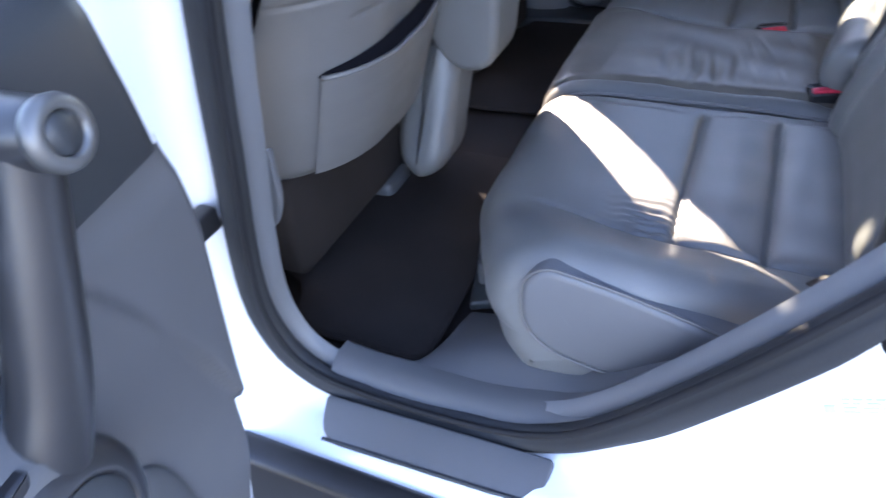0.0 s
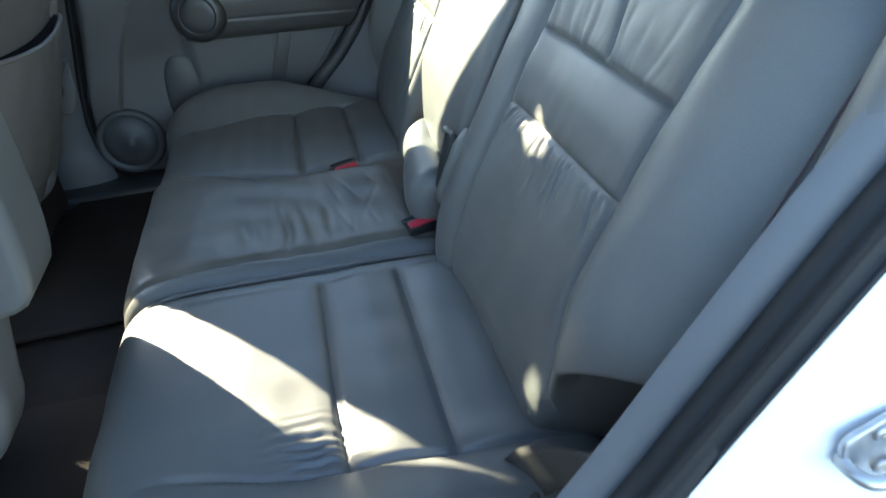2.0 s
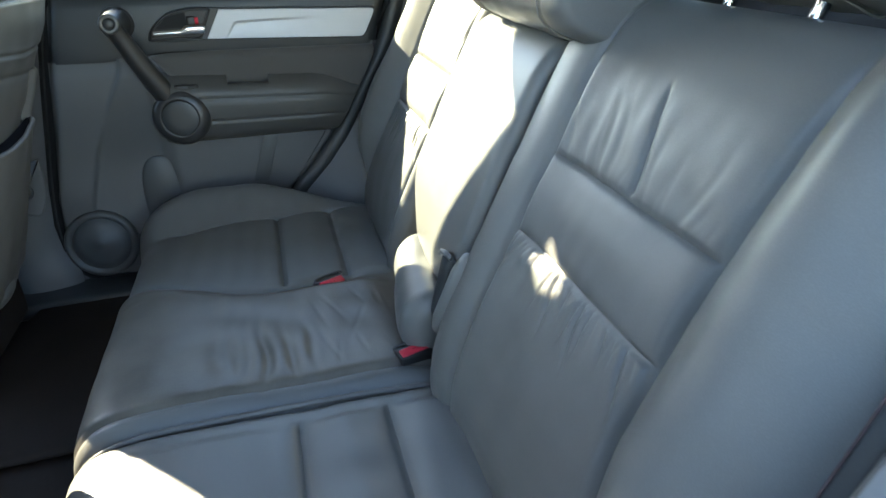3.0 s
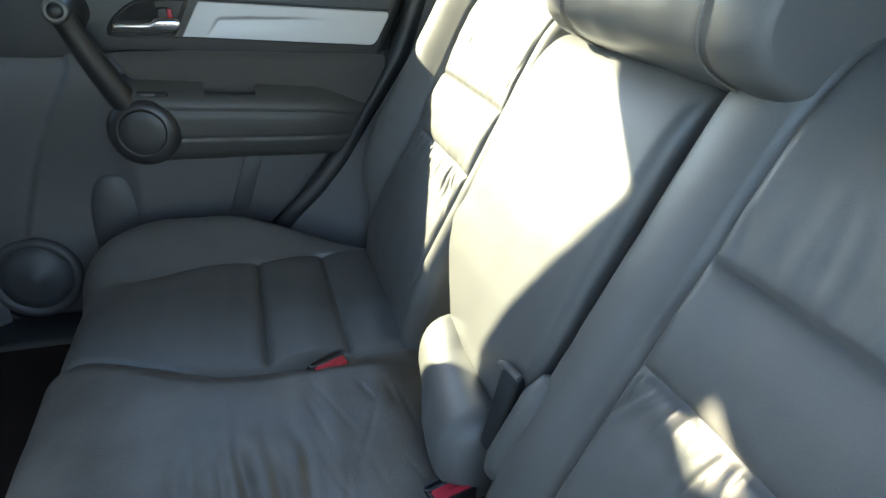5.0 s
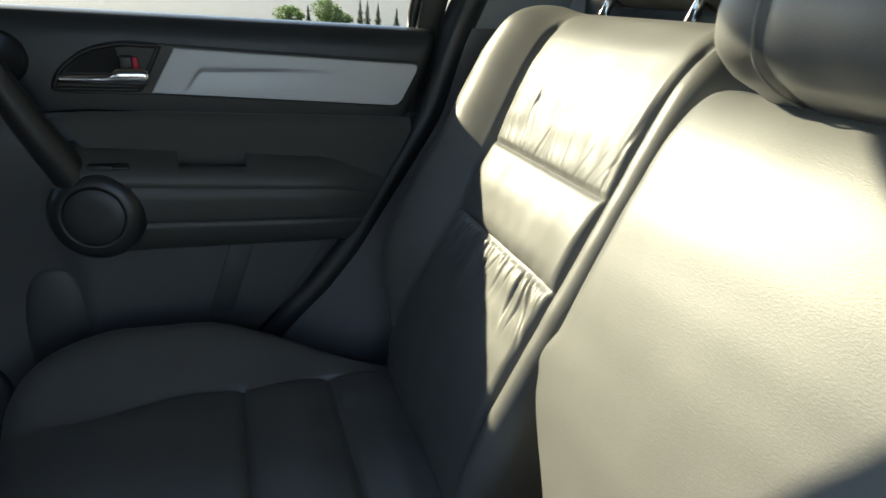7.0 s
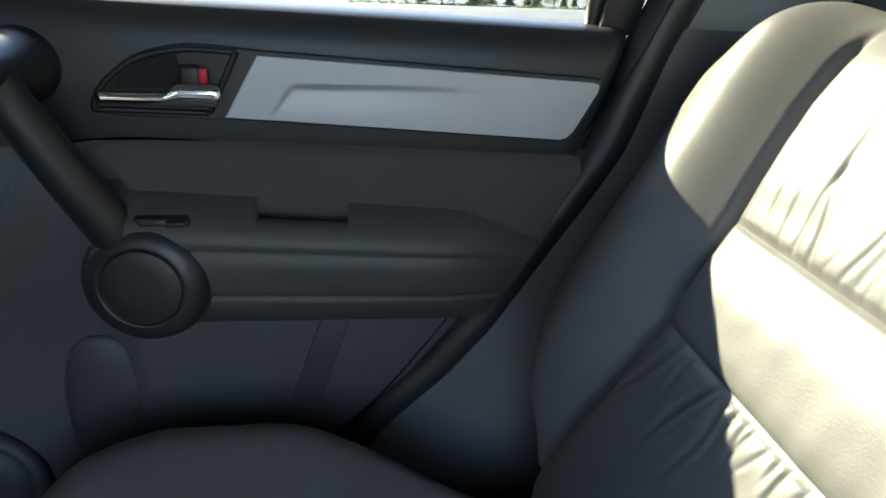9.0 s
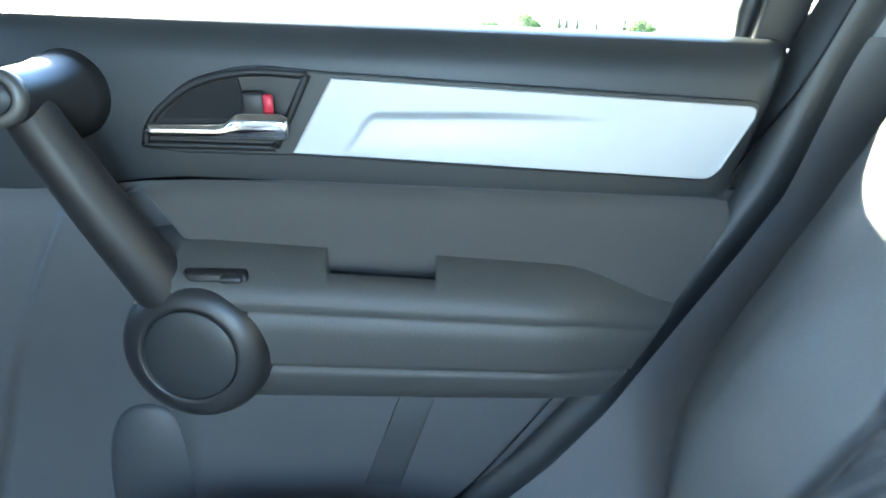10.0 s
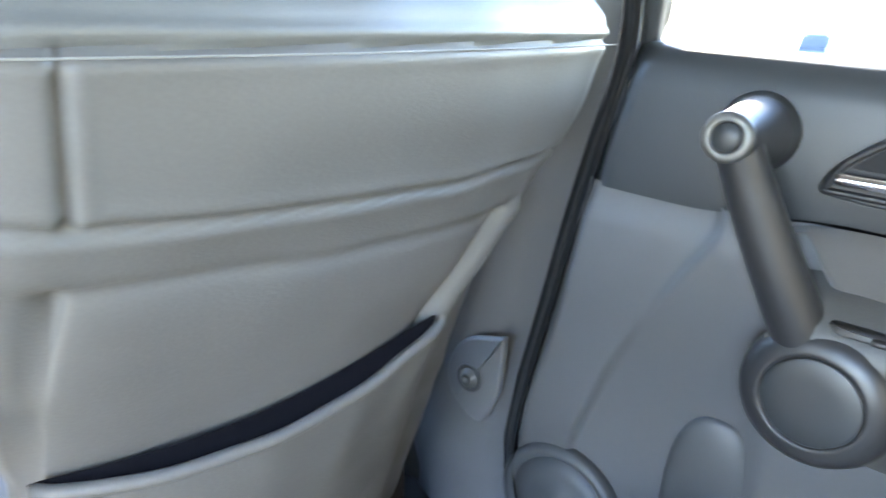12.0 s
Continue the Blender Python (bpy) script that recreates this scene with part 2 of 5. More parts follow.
def lathe(profile, centre, axis, n=48):
    """A turned body: profile of (radius, height along the axis)."""
    ax = Vector(axis).normalized()
    rot = Vector((0, 0, 1)).rotation_difference(ax).to_matrix()
    V = []
    for r, h in profile:
        for j in range(n):
            w = 2 * math.pi * j / n
            V.append(tuple(rot @ Vector((r * math.cos(w), r * math.sin(w), h)) + Vector(centre)))
    F = [tuple(reversed(f)) for f in grid_faces(len(profile), n, close_m=True)]
    F += [tuple(range(n - 1, -1, -1)), tuple((len(profile) - 1) * n + j for j in range(n))]
    return V, F


def rounded(pts, r, n=5):
    """Rounds the corners of a flat outline of 3D points."""
    out = []
    k = len(pts)
    for i in range(k):
        p, a, b = Vector(pts[i]), Vector(pts[i - 1]), Vector(pts[(i + 1) % k])
        ra = min(r if np.isscalar(r) else r[i], (a - p).length * 0.49, (b - p).length * 0.49)
        u, v = p + (a - p).normalized() * ra, p + (b - p).normalized() * ra
        for t in np.linspace(0, 1, n):
            out.append(tuple((1 - t) ** 2 * u + 2 * t * (1 - t) * p + t * t * v))
    return out


def curve_at(table, x):
    t = sorted(table)
    return np.interp(x, [a for a, _ in t], [b for _, b in t])

# ---- rear seats ----
LEAN = radians(24.5)
BIGHT_Y, BIGHT_Z = -0.02, 0.668


def on_back(h, o):
    """y and z of a place on the rear backrests: h up the back, o out of it."""
    return (BIGHT_Y - h * math.sin(LEAN) + o * math.cos(LEAN), BIGHT_Z + h * math.cos(LEAN) + o * math.sin(LEAN))


def back_h(y, z):
    return -(y - BIGHT_Y) * math.sin(LEAN) + (z - BIGHT_Z) * math.cos(LEAN)


def groove(d, w=0.006, depth=0.007):
    """A sewn-in seam: a sharp valley with softly rolled shoulders."""
    return -depth * (0.68 * bell(d, w * 0.75) + 0.32 * bell(d, w * 2.6))


CUSHION = [(-0.11, 0.56), (-0.10, 0.625), (-0.04, 0.645), (0.06, 0.650), (0.17, 0.650), (0.30, 0.655), (0.40, 0.652), (0.45, 0.636), (0.478, 0.598),
           (0.480, 0.55), (0.460, 0.50), (0.41, 0.475), (0.20, 0.475), (0.0, 0.50)]


def outer_seam(y):
    """Where the side bolsters of the cushions begin, from the car's middle line."""
    return 0.543 + 0.030 * smooth(0.17, -0.03, y) - 0.038 * smooth(0.22, 0.40, y)


def cushion_relief(a, y, nz, inner):
    """Relief of one seating place; a: distance from the car's middle line; inner: where the place begins."""
    top = np.clip(nz, 0, 1) ** 0.5
    seam = outer_seam(y)
    rear = smooth(-0.05, 0.24, y)
    d = 0.047 * smooth(seam - 0.015, 0.655, a) * rear * (1 - 0.30 * smooth(0.36, 0.47, y)) * top
    d = d + groove(a - seam, 0.006, 0.008) * smooth(0.42, 0.34, y) * top
    inside = smooth(inner + 0.01, inner + 0.03, a) * smooth(seam + 0.01, seam - 0.01, a)
    d = d + (groove(y - 0.178, 0.006, 0.011) + groove(y - 0.060, 0.006, 0.009)) * inside * top
    d = d + 0.007 * inside * top * (bell(y - 0.119, 0.045) + bell(y - 0.0, 0.045))
    gather = bell(y - 0.215, 0.035) * smooth(seam - 0.11, seam - 0.02, a) * inside
    d = d + (0.0035 if inner < 0.18 else 0.0) * gather * np.sin(a * 420 + 2.0 * ripple(a, y, 0.06)) * top
    d = d + 0.0006 * inside * top * ripple(a, y, 0.08) * smooth(0.36, 0.22, y)
    d = d + 0.004 * top * bell(y - 0.30, 0.12) * inside
    return d


def corner(x, y, z):
    """The outer front corners are rounded off in plan."""
    a = np.abs(x)
    cut = np.where(x < 0, 0.105 * smooth(0.42, 0.70, a) ** 1.3, 0.040 * smooth(0.58, 0.72, a) ** 1.3)
    # the cushions narrow towards the wheel arches
    x = x - np.where(x < 0, -0.055, 0.115) * smooth(0.24, -0.06, y) * smooth(0.50, 0.69, a)
    return x, y - cut * smooth(0.10, 0.48, y), z


def left_cushion(th):

    def disp(x, y, z, ny, nz):
        return cushion_relief(-x, y, nz, 0.175) + 0.0012 * ripple(x, y + z, 0.09)

    P, info, sg = pad(CUSHION, -0.690, -0.150, 0.045, 170, 400, disp, corner, rnd2=0.026)

    def regions(x, y, z, ny, nz):
        seam = outer_seam(y)
        r = np.zeros(len(x))
        top = (nz > 0.25)
        r = np.where(top & (-x < seam) & (y > 0.178), 1, r)
        r = np.where(top & (-x < seam) & (y <= 0.178) & (y > 0.060), 2, r)
        r = np.where(top & (-x < seam) & (y <= 0.060), 3, r)
        return r

    pad_parts(P, info, sg, regions, [("cushion", LEATHER, "grey leather cushion with a rolled side bolster"), ("front_panel", LEATHER, "smooth thigh panel"),
                                     ("middle_panel", LEATHER, "quilted cross panel"), ("rear_panel", LEATHER, "creased panel under the backrest")], th)
    # side cover on the door side
    out = rounded([(-0.694, y, z + 0.014) for y, z in ((0.338, 0.605), (0.333, 0.655), (0.303, 0.682), (0.21, 0.664), (0.125, 0.640), (0.06, 0.616), (0.085, 0.572), (0.155, 0.528), (0.23, 0.518), (0.30, 0.535), (0.332, 0.568))], 0.022, 6)
    part("side_cover", *slab(out, (0.06, 0, 0), 0.012, 4), PLASTIC, th, "moulded grey plastic side cover")
    rim = resample([(x + 0.004, y, z) for x, y, z in out], 90)
    part("piping", *tube(rim, 0.0022, 6, closed=True), VINYL, th, "raised welt round the side cover")
    return th


def slack_folds(x, y):
    """Slack leather on the middle place: a few broad rolled folds before the worn patch, with faint puckers behind."""
    r = np.random.RandomState(17)
    d = 0.0012 * ripple(x * 0.7, y, 0.07) * bell(y - 0.16, 0.13)
    for k in range(5):
        at = 0.135 + 0.15 * (k + r.uniform(0.2, 0.8)) / 5
        deep = r.uniform(0.45, 1.0)
        mid_x, reach = r.uniform(-0.05, 0.05), r.uniform(0.05, 0.09)
        lean, bend = r.uniform(-0.2, 0.2), r.uniform(-1.5, 1.5)
        q = x - mid_x
        off = y - at - lean * q - bend * q * q + 0.004 * np.sin(q * 38 + k)
        d = d + deep * bell(q, reach) * (-0.0042 * bell(off, 0.0065) + 0.0034 * bell(off - 0.015, 0.010))
    for k in range(10):
        at, mid_x = r.uniform(0.0, 0.13), r.uniform(-0.08, 0.12)
        q = x - mid_x
        off = y - at - r.uniform(-0.5, 0.5) * q
        d = d - 0.0011 * bell(q, r.uniform(0.02, 0.05)) * bell(off, 0.003)
    return d


def right_cushion(th):
    def middle_seam(y):
        return 0.195 + 0.11 * smooth(0.18, 0.50, y) ** 1.3

    def disp(x, y, z, ny, nz):
        top = np.clip(nz, 0, 1) ** 0.5
        far = cushion_relief(x, y, nz, 0.19) * smooth(0.17, 0.20, x)
        d = far + groove(x - middle_seam(y), 0.006, 0.010) * top * smooth(0.03, 0.08, y)
        mid = smooth(-0.15, -0.10, x) * smooth(middle_seam(y) - 0.005, middle_seam(y) - 0.05, x)
        d = d + 0.016 * mid * top * smooth(-0.05, 0.05, y)
        d = d + slack_folds(x, y) * mid * top
        d = d + groove(x + 0.115, 0.006, 0.006) * np.clip(nz + 0.3, 0, 1)
        return d + 0.0012 * ripple(x + 3, y + z, 0.09)

    P, info, sg = pad(CUSHION, -0.148, 0.690, 0.026, 250, 400, disp, corner, rnd2=0.045)

    def regions(x, y, z, ny, nz):
        seam = outer_seam(y)
        ms = middle_seam(y)
        top = nz > 0.25
        r = np.zeros(len(x))
        r = np.where(top & (x < ms) & (x > -0.115), 1, r)
        r = np.where(top & (x >= ms) & (x < seam) & (y > 0.178), 2, r)
        r = np.where(top & (x >= ms) & (x < seam) & (y <= 0.178) & (y > 0.060), 3, r)
        r = np.where(top & (x >= ms) & (x < seam) & (y <= 0.060), 4, r)
        return r

    pad_parts(P, info, sg, regions, [("cushion", LEATHER, "wide grey leather cushion with rolled edges"), ("middle_place", LEATHER_WORN, "worn brownish creased middle place"),
                                     ("front_panel", LEATHER, "smooth thigh panel"), ("middle_panel", LEATHER, ""), ("rear_panel", LEATHER, "")], th)
    edge = [(-0.152, y, z - 0.012) for y, z in ((-0.02, 0.652), (0.1, 0.660), (0.25, 0.662), (0.38, 0.660), (0.445, 0.640), (0.475, 0.600), (0.478, 0.55))]
    part("piping", *tube(resample(edge, 60, False), 0.004, 8), VINYL, th, "rolled welt along the split")
    return th


BACK = [on_back(*p) for p in ((-0.03, -0.03), (0.02, 0.0), (0.10, 0.010), (0.20, 0.008), (0.35, 0.003), (0.46, -0.002), (0.516, -0.014), (0.551, -0.048),
                              (0.556, -0.085), (0.52, -0.115), (0.35, -0.125), (0.12, -0.125), (-0.02, -0.12))]


def creases(a, h, h0, up, seed, count, lo, hi, depth, stretch=1.0, soft=1.0):
    """Sharp folds that run out from a seam at height h0, upwards (up = 1) or downwards (-1): a few deep ones among many faint."""
    r = np.random.RandomState(seed)
    d = 0
    for k in range(count):
        at = lo + (hi - lo) * (k + r.uniform(0.1, 0.9)) / count
        deep = r.uniform(0, 1) ** 2.2
        long = (0.022 + 0.075 * deep + r.uniform(0, 0.02)) * stretch
        lean = r.uniform(-0.25, 0.25) + 0.7 * (at - (lo + hi) / 2) / (hi - lo)
        w = (0.0018 + 0.0012 * deep) * soft
        far = (h - h0) * up
        off = a - at - lean * far - 0.003 * np.sin(far * 60 + k)
        here = smooth(0.001, 0.008, far) * smooth(long, long * 0.35, far)
        d = d + (0.30 + 0.9 * deep) * depth * here * (-1.0 * bell(off, w) + 0.30 * bell(off - 2.6 * w, 2.2 * w) + 0.22 * bell(off + 2.6 * w, 2.2 * w))
    return d


def backrest(th, s, x_in, seam_in, label):
    """An outer backrest; s: +1 on the right, -1 on the left; x_in: its inner edge, seam_in: the seam of its inner roll."""

    def seam_out(h):
        return 0.525 + 0.035 * smooth(0.20, 0.0, h) + 0.012 * smooth(0.3, 0.5, h)

    def disp(x, y, z, ny, nz):
        a, h = np.abs(x), back_h(y, z)
        front = np.clip(ny, 0, 1) ** 0.4
        so = seam_out(h)
        d = (0.048 - (0.010 * smooth(0.24, 0.36, h) if s > 0 else 0.0)) * smooth(so - 0.01, so + 0.07, a) * smooth(0.72, 0.60, a) * smooth(-0.01, 0.20, h) * smooth(0.60, 0.50, h) * front
        d = d + (0.010 if s > 0 else 0.020) * bell(a - (seam_in + abs(x_in)) / 2, abs(seam_in - abs(x_in)) * 0.6 + 0.01) * front
        d = d + (groove(a - so, 0.007, 0.012) + groove(a - seam_in, 0.006, 0.010)) * front * smooth(0.545, 0.505, h)
        inside = smooth(seam_in, seam_in + 0.015, a) * smooth(so, so - 0.015, a) * front
        d = d + (groove(h - 0.252, 0.004, 0.0065) + groove(h - 0.354, 0.004, 0.0060)) * inside
        d = d + inside * (0.0055 * bell(h - 0.303, 0.045) + 0.006 * bell(h - 0.16, 0.09) + 0.005 * bell(h - 0.43, 0.06))
        so_mid = 0.525
        # gathered leather under and over the waist pad
        d = d + inside * creases(a, h, 0.252, -1, 11 if s > 0 else 5, 26, seam_in + 0.01, so_mid - 0.01, 0.0038)
        if s > 0:
            d = d + inside * creases(a, h, 0.354, 1, 31, 15, seam_in + 0.01, so_mid - 0.01, 0.0017, 1.7)
            # slanting hints of folds on the waist pad
            d = d + 0.0004 * inside * bell(h - 0.315, 0.025) * ripple((a + 0.6 * h) * 1.7, h * 0.5, 0.06)
        else:
            d = d + inside * creases(a, h, 0.354, 1, 8, 14, seam_in + 0.01, so_mid - 0.01, 0.0013, 1.2, 2.2)
        d = d + 0.0010 * inside * ripple(a * 1.6, h * 0.7, 0.05) * (bell(h - 0.22, 0.06) + bell(h - 0.40, 0.06))
        d = d + groove(a - 0.383 + 0.02 * smooth(0.36, 0.48, h), 0.0045, 0.0065 if s < 0 else 0.0012) * smooth(0.355, 0.365, h) * smooth(0.475, 0.44, h) * front
        d = d + 0.0006 * ripple(a, h, 0.08) * front
        return d

    def warp(x, y, z):
        # the shoulders fall off towards the sides, the foot narrows
        h = back_h(y, z)
        a = np.abs(x)
        drop = 0.050 * smooth(0.58, 0.71, a) ** 1.3 * smooth(0.44, 0.56, h) + 0.030 * smooth(abs(x_in) + 0.06, abs(x_in), a) * smooth(0.46, 0.555, h)
        pull = 0.05 * smooth(0.20, 0.04, h) * smooth(0.55, 0.69, a)
        # the bolsters end in a rounded lip above the cushion
        foot = 0.108 + 0.85 * (a - 0.60)
        curl = (foot - h) * smooth(foot + 0.03, foot - 0.11, h) * smooth(0.530, 0.600, a)
        return x - s * pull, y - curl * math.sin(LEAN), z - drop + curl * math.cos(LEAN)

    lo, hi = (x_in, 0.705) if s > 0 else (-0.705, x_in)
    P, info, sg = pad(BACK, lo, hi, 0.030 if s > 0 else 0.045, 290, 480, disp, warp, rnd2=0.045 if s > 0 else 0.013)

    def regions(x, y, z, ny, nz):
        a, h = np.abs(x), back_h(y, z)
        so = seam_out(h)
        mid = (ny > 0.2) & (a > seam_in) & (a < so) & (h < 0.525)
        r = np.zeros(len(x))
        r = np.where(mid & (h >= 0.354), 1, r)
        r = np.where(mid & (h < 0.354) & (h >= 0.252), 2, r)
        r = np.where(mid & (h < 0.252), 3, r)
        r = np.where((ny > 0.2) & (a >= so), 4, r)
        return r

    pad_parts(P, info, sg, regions, [("backrest", LEATHER, label), ("shoulder_panel", LEATHER, "upper panel with a centre seam and folds"),
                                     ("waist_panel", LEATHER, "plump waist pad"), ("lower_panel", LEATHER, "gathered lower panel"),
                                     ("side_bolster", LEATHER, "thick smooth side bolster")], th)
    # stitched line down the outer flank
    line = [(s * 0.688, *on_back(h, 0.0095 - 0.006 * smooth(0.42, 0.52, h))) for h in np.linspace(0.17, 0.49, 40)]
    if s < 0:
        part("stitching", *tube(line, 0.0010, 6), SEAM_THREAD, th, "dark red stitched flank seam")
    return th


def centre_backrest(th):
    prof = [on_back(*p) for p in ((0.085, -0.02), (0.105, 0.006), (0.18, 0.022), (0.28, 0.026), (0.38, 0.025), (0.44, 0.018), (0.478, -0.003), (0.484, -0.05), (0.45, -0.10),
                                  (0.25, -0.11), (0.10, -0.10))]

    def disp(x, y, z, ny, nz):
        h = back_h(y, z)
        return 0.006 * bell(x - 0.02, 0.20) * np.clip(ny, 0, 1) + 0.0004 * ripple(x, h, 0.09)

    def warp(x, y, z):
        h = back_h(y, z)
        k = smooth(0.20, 0.09, h)
        x = np.where(x > 0, x * (1 - 0.45 * k), x * (1 - 0.12 * k))
        return x + 0.008 * smooth(0.19, 0.205, h) * smooth(0.24, 0.21, h) * (x > 0.12), y, z

    P, info, sg = pad(prof, -0.134, 0.183, 0.016, 80, 180, disp, warp, rnd2=0.022)
    pad_parts(P, info, sg, lambda x, *r: np.where((r[2] > 0.15), 1, 0), [("centre_backrest", LEATHER, "smooth padded centre backrest"), ("armrest_face", LEATHER, "smooth padded face")], th)
    roll = [(-0.045 + 0.050 * math.cos(w), 0.694 + 0.060 * math.sin(w)) for w in np.linspace(0, 2 * math.pi, 20, endpoint=False)]

    def roll_warp(x, y, z):
        k = smooth(0.0, 0.11, x)
        return x - 0.06 * smooth(0.74, 0.64, z) * smooth(-0.05, 0.08, x), y - 0.012 * k + 0.012 * smooth(0.06, -0.08, x), z + 0.014 * k

    P, info, sg = pad(roll, -0.105, 0.112, 0.030, 60, 60, lambda x, y, z, ny, nz: 0.0012 * ripple(x, y + z, 0.05), roll_warp)
    pad_parts(P, info, sg, lambda x, *r: np.zeros(len(x)), [("hinge_roll", LEATHER, "rounded leather roll at the foot")], th)
    # dark hinge cover in the gap beside the roll
    y, z = on_back(0.10, 0.018)
    part("hinge_cover", *slab(rounded([(-0.092, *on_back(0.148, 0.034)), (-0.120, *on_back(0.154, 0.028)), (-0.124, *on_back(0.06, 0.016)), (-0.104, *on_back(0.06, 0.022))], 0.008),
                              (0, -0.03, -0.012), 0.003), PLASTIC_DARK, th, "dark plastic hinge cover")
    part("cover_lip", *tube(resample([(-0.090, *on_back(0.148, 0.035)), (-0.104, *on_back(0.155, 0.037)), (-0.122, *on_back(0.154, 0.029))], 14, False), 0.004, 8), LEATHER, th)
    part("inner_pad", *lathe([(0.004, 0), (0.016, 0.004), (0.021, 0.02), (0.021, 0.10), (0.014, 0.125), (0.003, 0.13)], (-0.140, *on_back(0.05, 0.008)), (-0.1, -0.35, 0.9), 24), LEATHER, th)
    return th


def headrest(th, x0, x1, h0, h1, o0, thick, posts, label, post_len=0.05, rnd=0.045, taper=0.085):
    m = (h1 - h0)
    prof = [on_back(h0 + m * a, o0 + thick * b) for a, b in ((0.06, 0.1), (0.0, 0.45), (0.05, 0.85), (0.3, 1.02), (0.6, 0.98), (0.9, 0.78), (1.0, 0.45), (0.92, 0.12), (0.5, 0.0))]
    P, info, sg = pad(prof, x0, x1, rnd, 50, 110, lambda x, y, z, ny, nz: groove(x - (x0 + 0.055), 0.004, 0.004) + groove(x - (x1 - 0.055), 0.004, 0.004) + 0.0012 * ripple(x, y + z, 0.06), shrink=taper)

    def regions(x, y, z, ny, nz):
        return np.where(x < x0 + 0.055, 1, np.where(x > x1 - 0.055, 2, 0))

    head = pad_parts(P, info, sg, regions, [("headrest", LEATHER, label), ("side_panel", LEATHER, ""), ("side_panel", LEATHER, "")], th)[0]
    for x in posts:
        a, b = on_back(h0 + 0.03, o0 + thick * 0.45), on_back(h0 - post_len, o0 + thick * 0.45)
        part("post", *tube([(x, *b), (x, *a)], 0.007, 14), CHROME, head, "chrome support post")
        if post_len > 0.03:
            part("collar", *lathe([(0.006, 0), (0.016, 0), (0.016, 0.006), (0.012, 0.012), (0.006, 0.012)], (x, *on_back(h0 - post_len + 0.004, o0 + thick * 0.45)), (0, -0.4, 0.9), 20), PLASTIC_BLACK, head)
    for x in (x0 + 0.055, x1 - 0.055):
        line = resample([(x + 0.004, y, z) for y, z in prof], 70)
        part("stitching", *tube(line, 0.0012, 5, closed=True), STITCH, head)
    return head


def belt_buckle(loc, across, up, label):
    """Housing sunk in the seat gap, its press face turned up; across: along its width."""
    th = thing("seat_belt_buckle", loc, label, "buckle", "seat belt buckles")
    ax = Vector(across).normalized()
    az = Vector(up)
    az = (az - ax * az.dot(ax)).normalized()
    T = Matrix((ax, az.cross(ax), az)).transposed().to_4x4()
    T.translation = loc
    P = lambda name, vf, mat, lab="", flat=False: part(name, vf[0], vf[1], mat, th, lab, flat, T)
    P("housing", box(-0.028, 0.028, -0.015, 0.015, -0.055, 0.0, 0.005, 3), PLASTIC_BLACK, "dark grained housing")
    P("release_button", box(-0.0245, 0.0245, -0.012, 0.003, -0.02, 0.0030, 0.0025, 3), RED, "red release button")
    P("button_mark", box(-0.006, 0.006, -0.0055, -0.0047, 0.0026, 0.0033, 0.0003, 1), SHADE_BLACK)
    P("slot_rim", tube(resample([(-0.024, 0.005, 0.001), (-0.024, 0.0125, 0.001), (0.024, 0.0125, 0.001), (0.024, 0.005, 0.001)], 40), 0.0018, 6, closed=True), PLASTIC_MID, "grey rim round the tongue slot")
    return th


seat_l = thing("bench_seat", (-0.42, 0.2, 0.475), "narrow grey leather rear seat beside the open door, gathered folds", "car seat", "rear seats")
seat_r = thing("bench_seat", (0.27, 0.2, 0.475), "wide grey leather rear seat with worn middle place and centre armrest", "car seat", "rear seats")
left_cushion(seat_l)
right_cushion(seat_r)
backrest(seat_l, -1, -0.144, 0.226, "grey leather rear backrest beside the open door, gathered folds")
backrest(seat_r, 1, 0.190, 0.228, "grey leather rear backrest beside the closed door, deep creases")
centre_backrest(seat_r)
headrest(seat_r, -0.222, 0.128, 0.474, 0.625, -0.045, 0.125, (), "grey leather centre headrest seated low on the backrest", 0.02, 0.035, 0.15)
headrest(seat_l, -0.500, -0.205, 0.574, 0.74, -0.125, 0.11, (-0.285, -0.405), "grey leather outer headrest raised on chrome posts", 0.07)
headrest(seat_r, 0.300, 0.595, 0.585, 0.75, -0.125, 0.11, (0.36, 0.545), "grey leather outer headrest raised on chrome posts", 0.07)
belt_buckle((0.172, 0.095, 0.662), (0.50, -0.86, -0.06), (-0.55, 0.10, 0.80), "black seat belt buckle with red button in the seat gap")
belt_buckle((-0.098, 0.000, 0.672), (0.25, -0.96, 0.04), (-0.20, 0.15, 0.95), "black seat belt buckle with red button beside the hinge roll")
belt_buckle((-0.222, -0.040, 0.655), (0.70, -0.70, 0.0), (0.30, 0.45, 0.80), "dark seat belt buckle tucked under the backrest")
anchor = thing("lap_belt_anchor", (-0.645, -0.02, 0.66), "dark lap belt end folded under the side bolster", "seat belt")
web = resample([(-0.600, 0.005, 0.640), (-0.612, -0.012, 0.668), (-0.640, -0.040, 0.690), (-0.668, -0.075, 0.700), (-0.690, -0.13, 0.695)], 24, False)
wide_by = np.array([0.020, 0.012, 0.012])
V = []
for q in web:
    for k in (-1.0, -0.5, 0.0, 0.5, 1.0):
        V.append(tuple(q + k * wide_by + np.array([0, 0, 0.004 * (1 - k * k)])))
for q in web:
    for k in (1.0, 0.5, 0.0, -0.5, -1.0):
        V.append(tuple(q + k * wide_by - np.array([0, 0, 0.002])))
n5 = len(web)
V = [V[i * 5 + j] if j < 5 else V[n5 * 5 + i * 5 + j - 5] for i in range(n5) for j in range(10)]
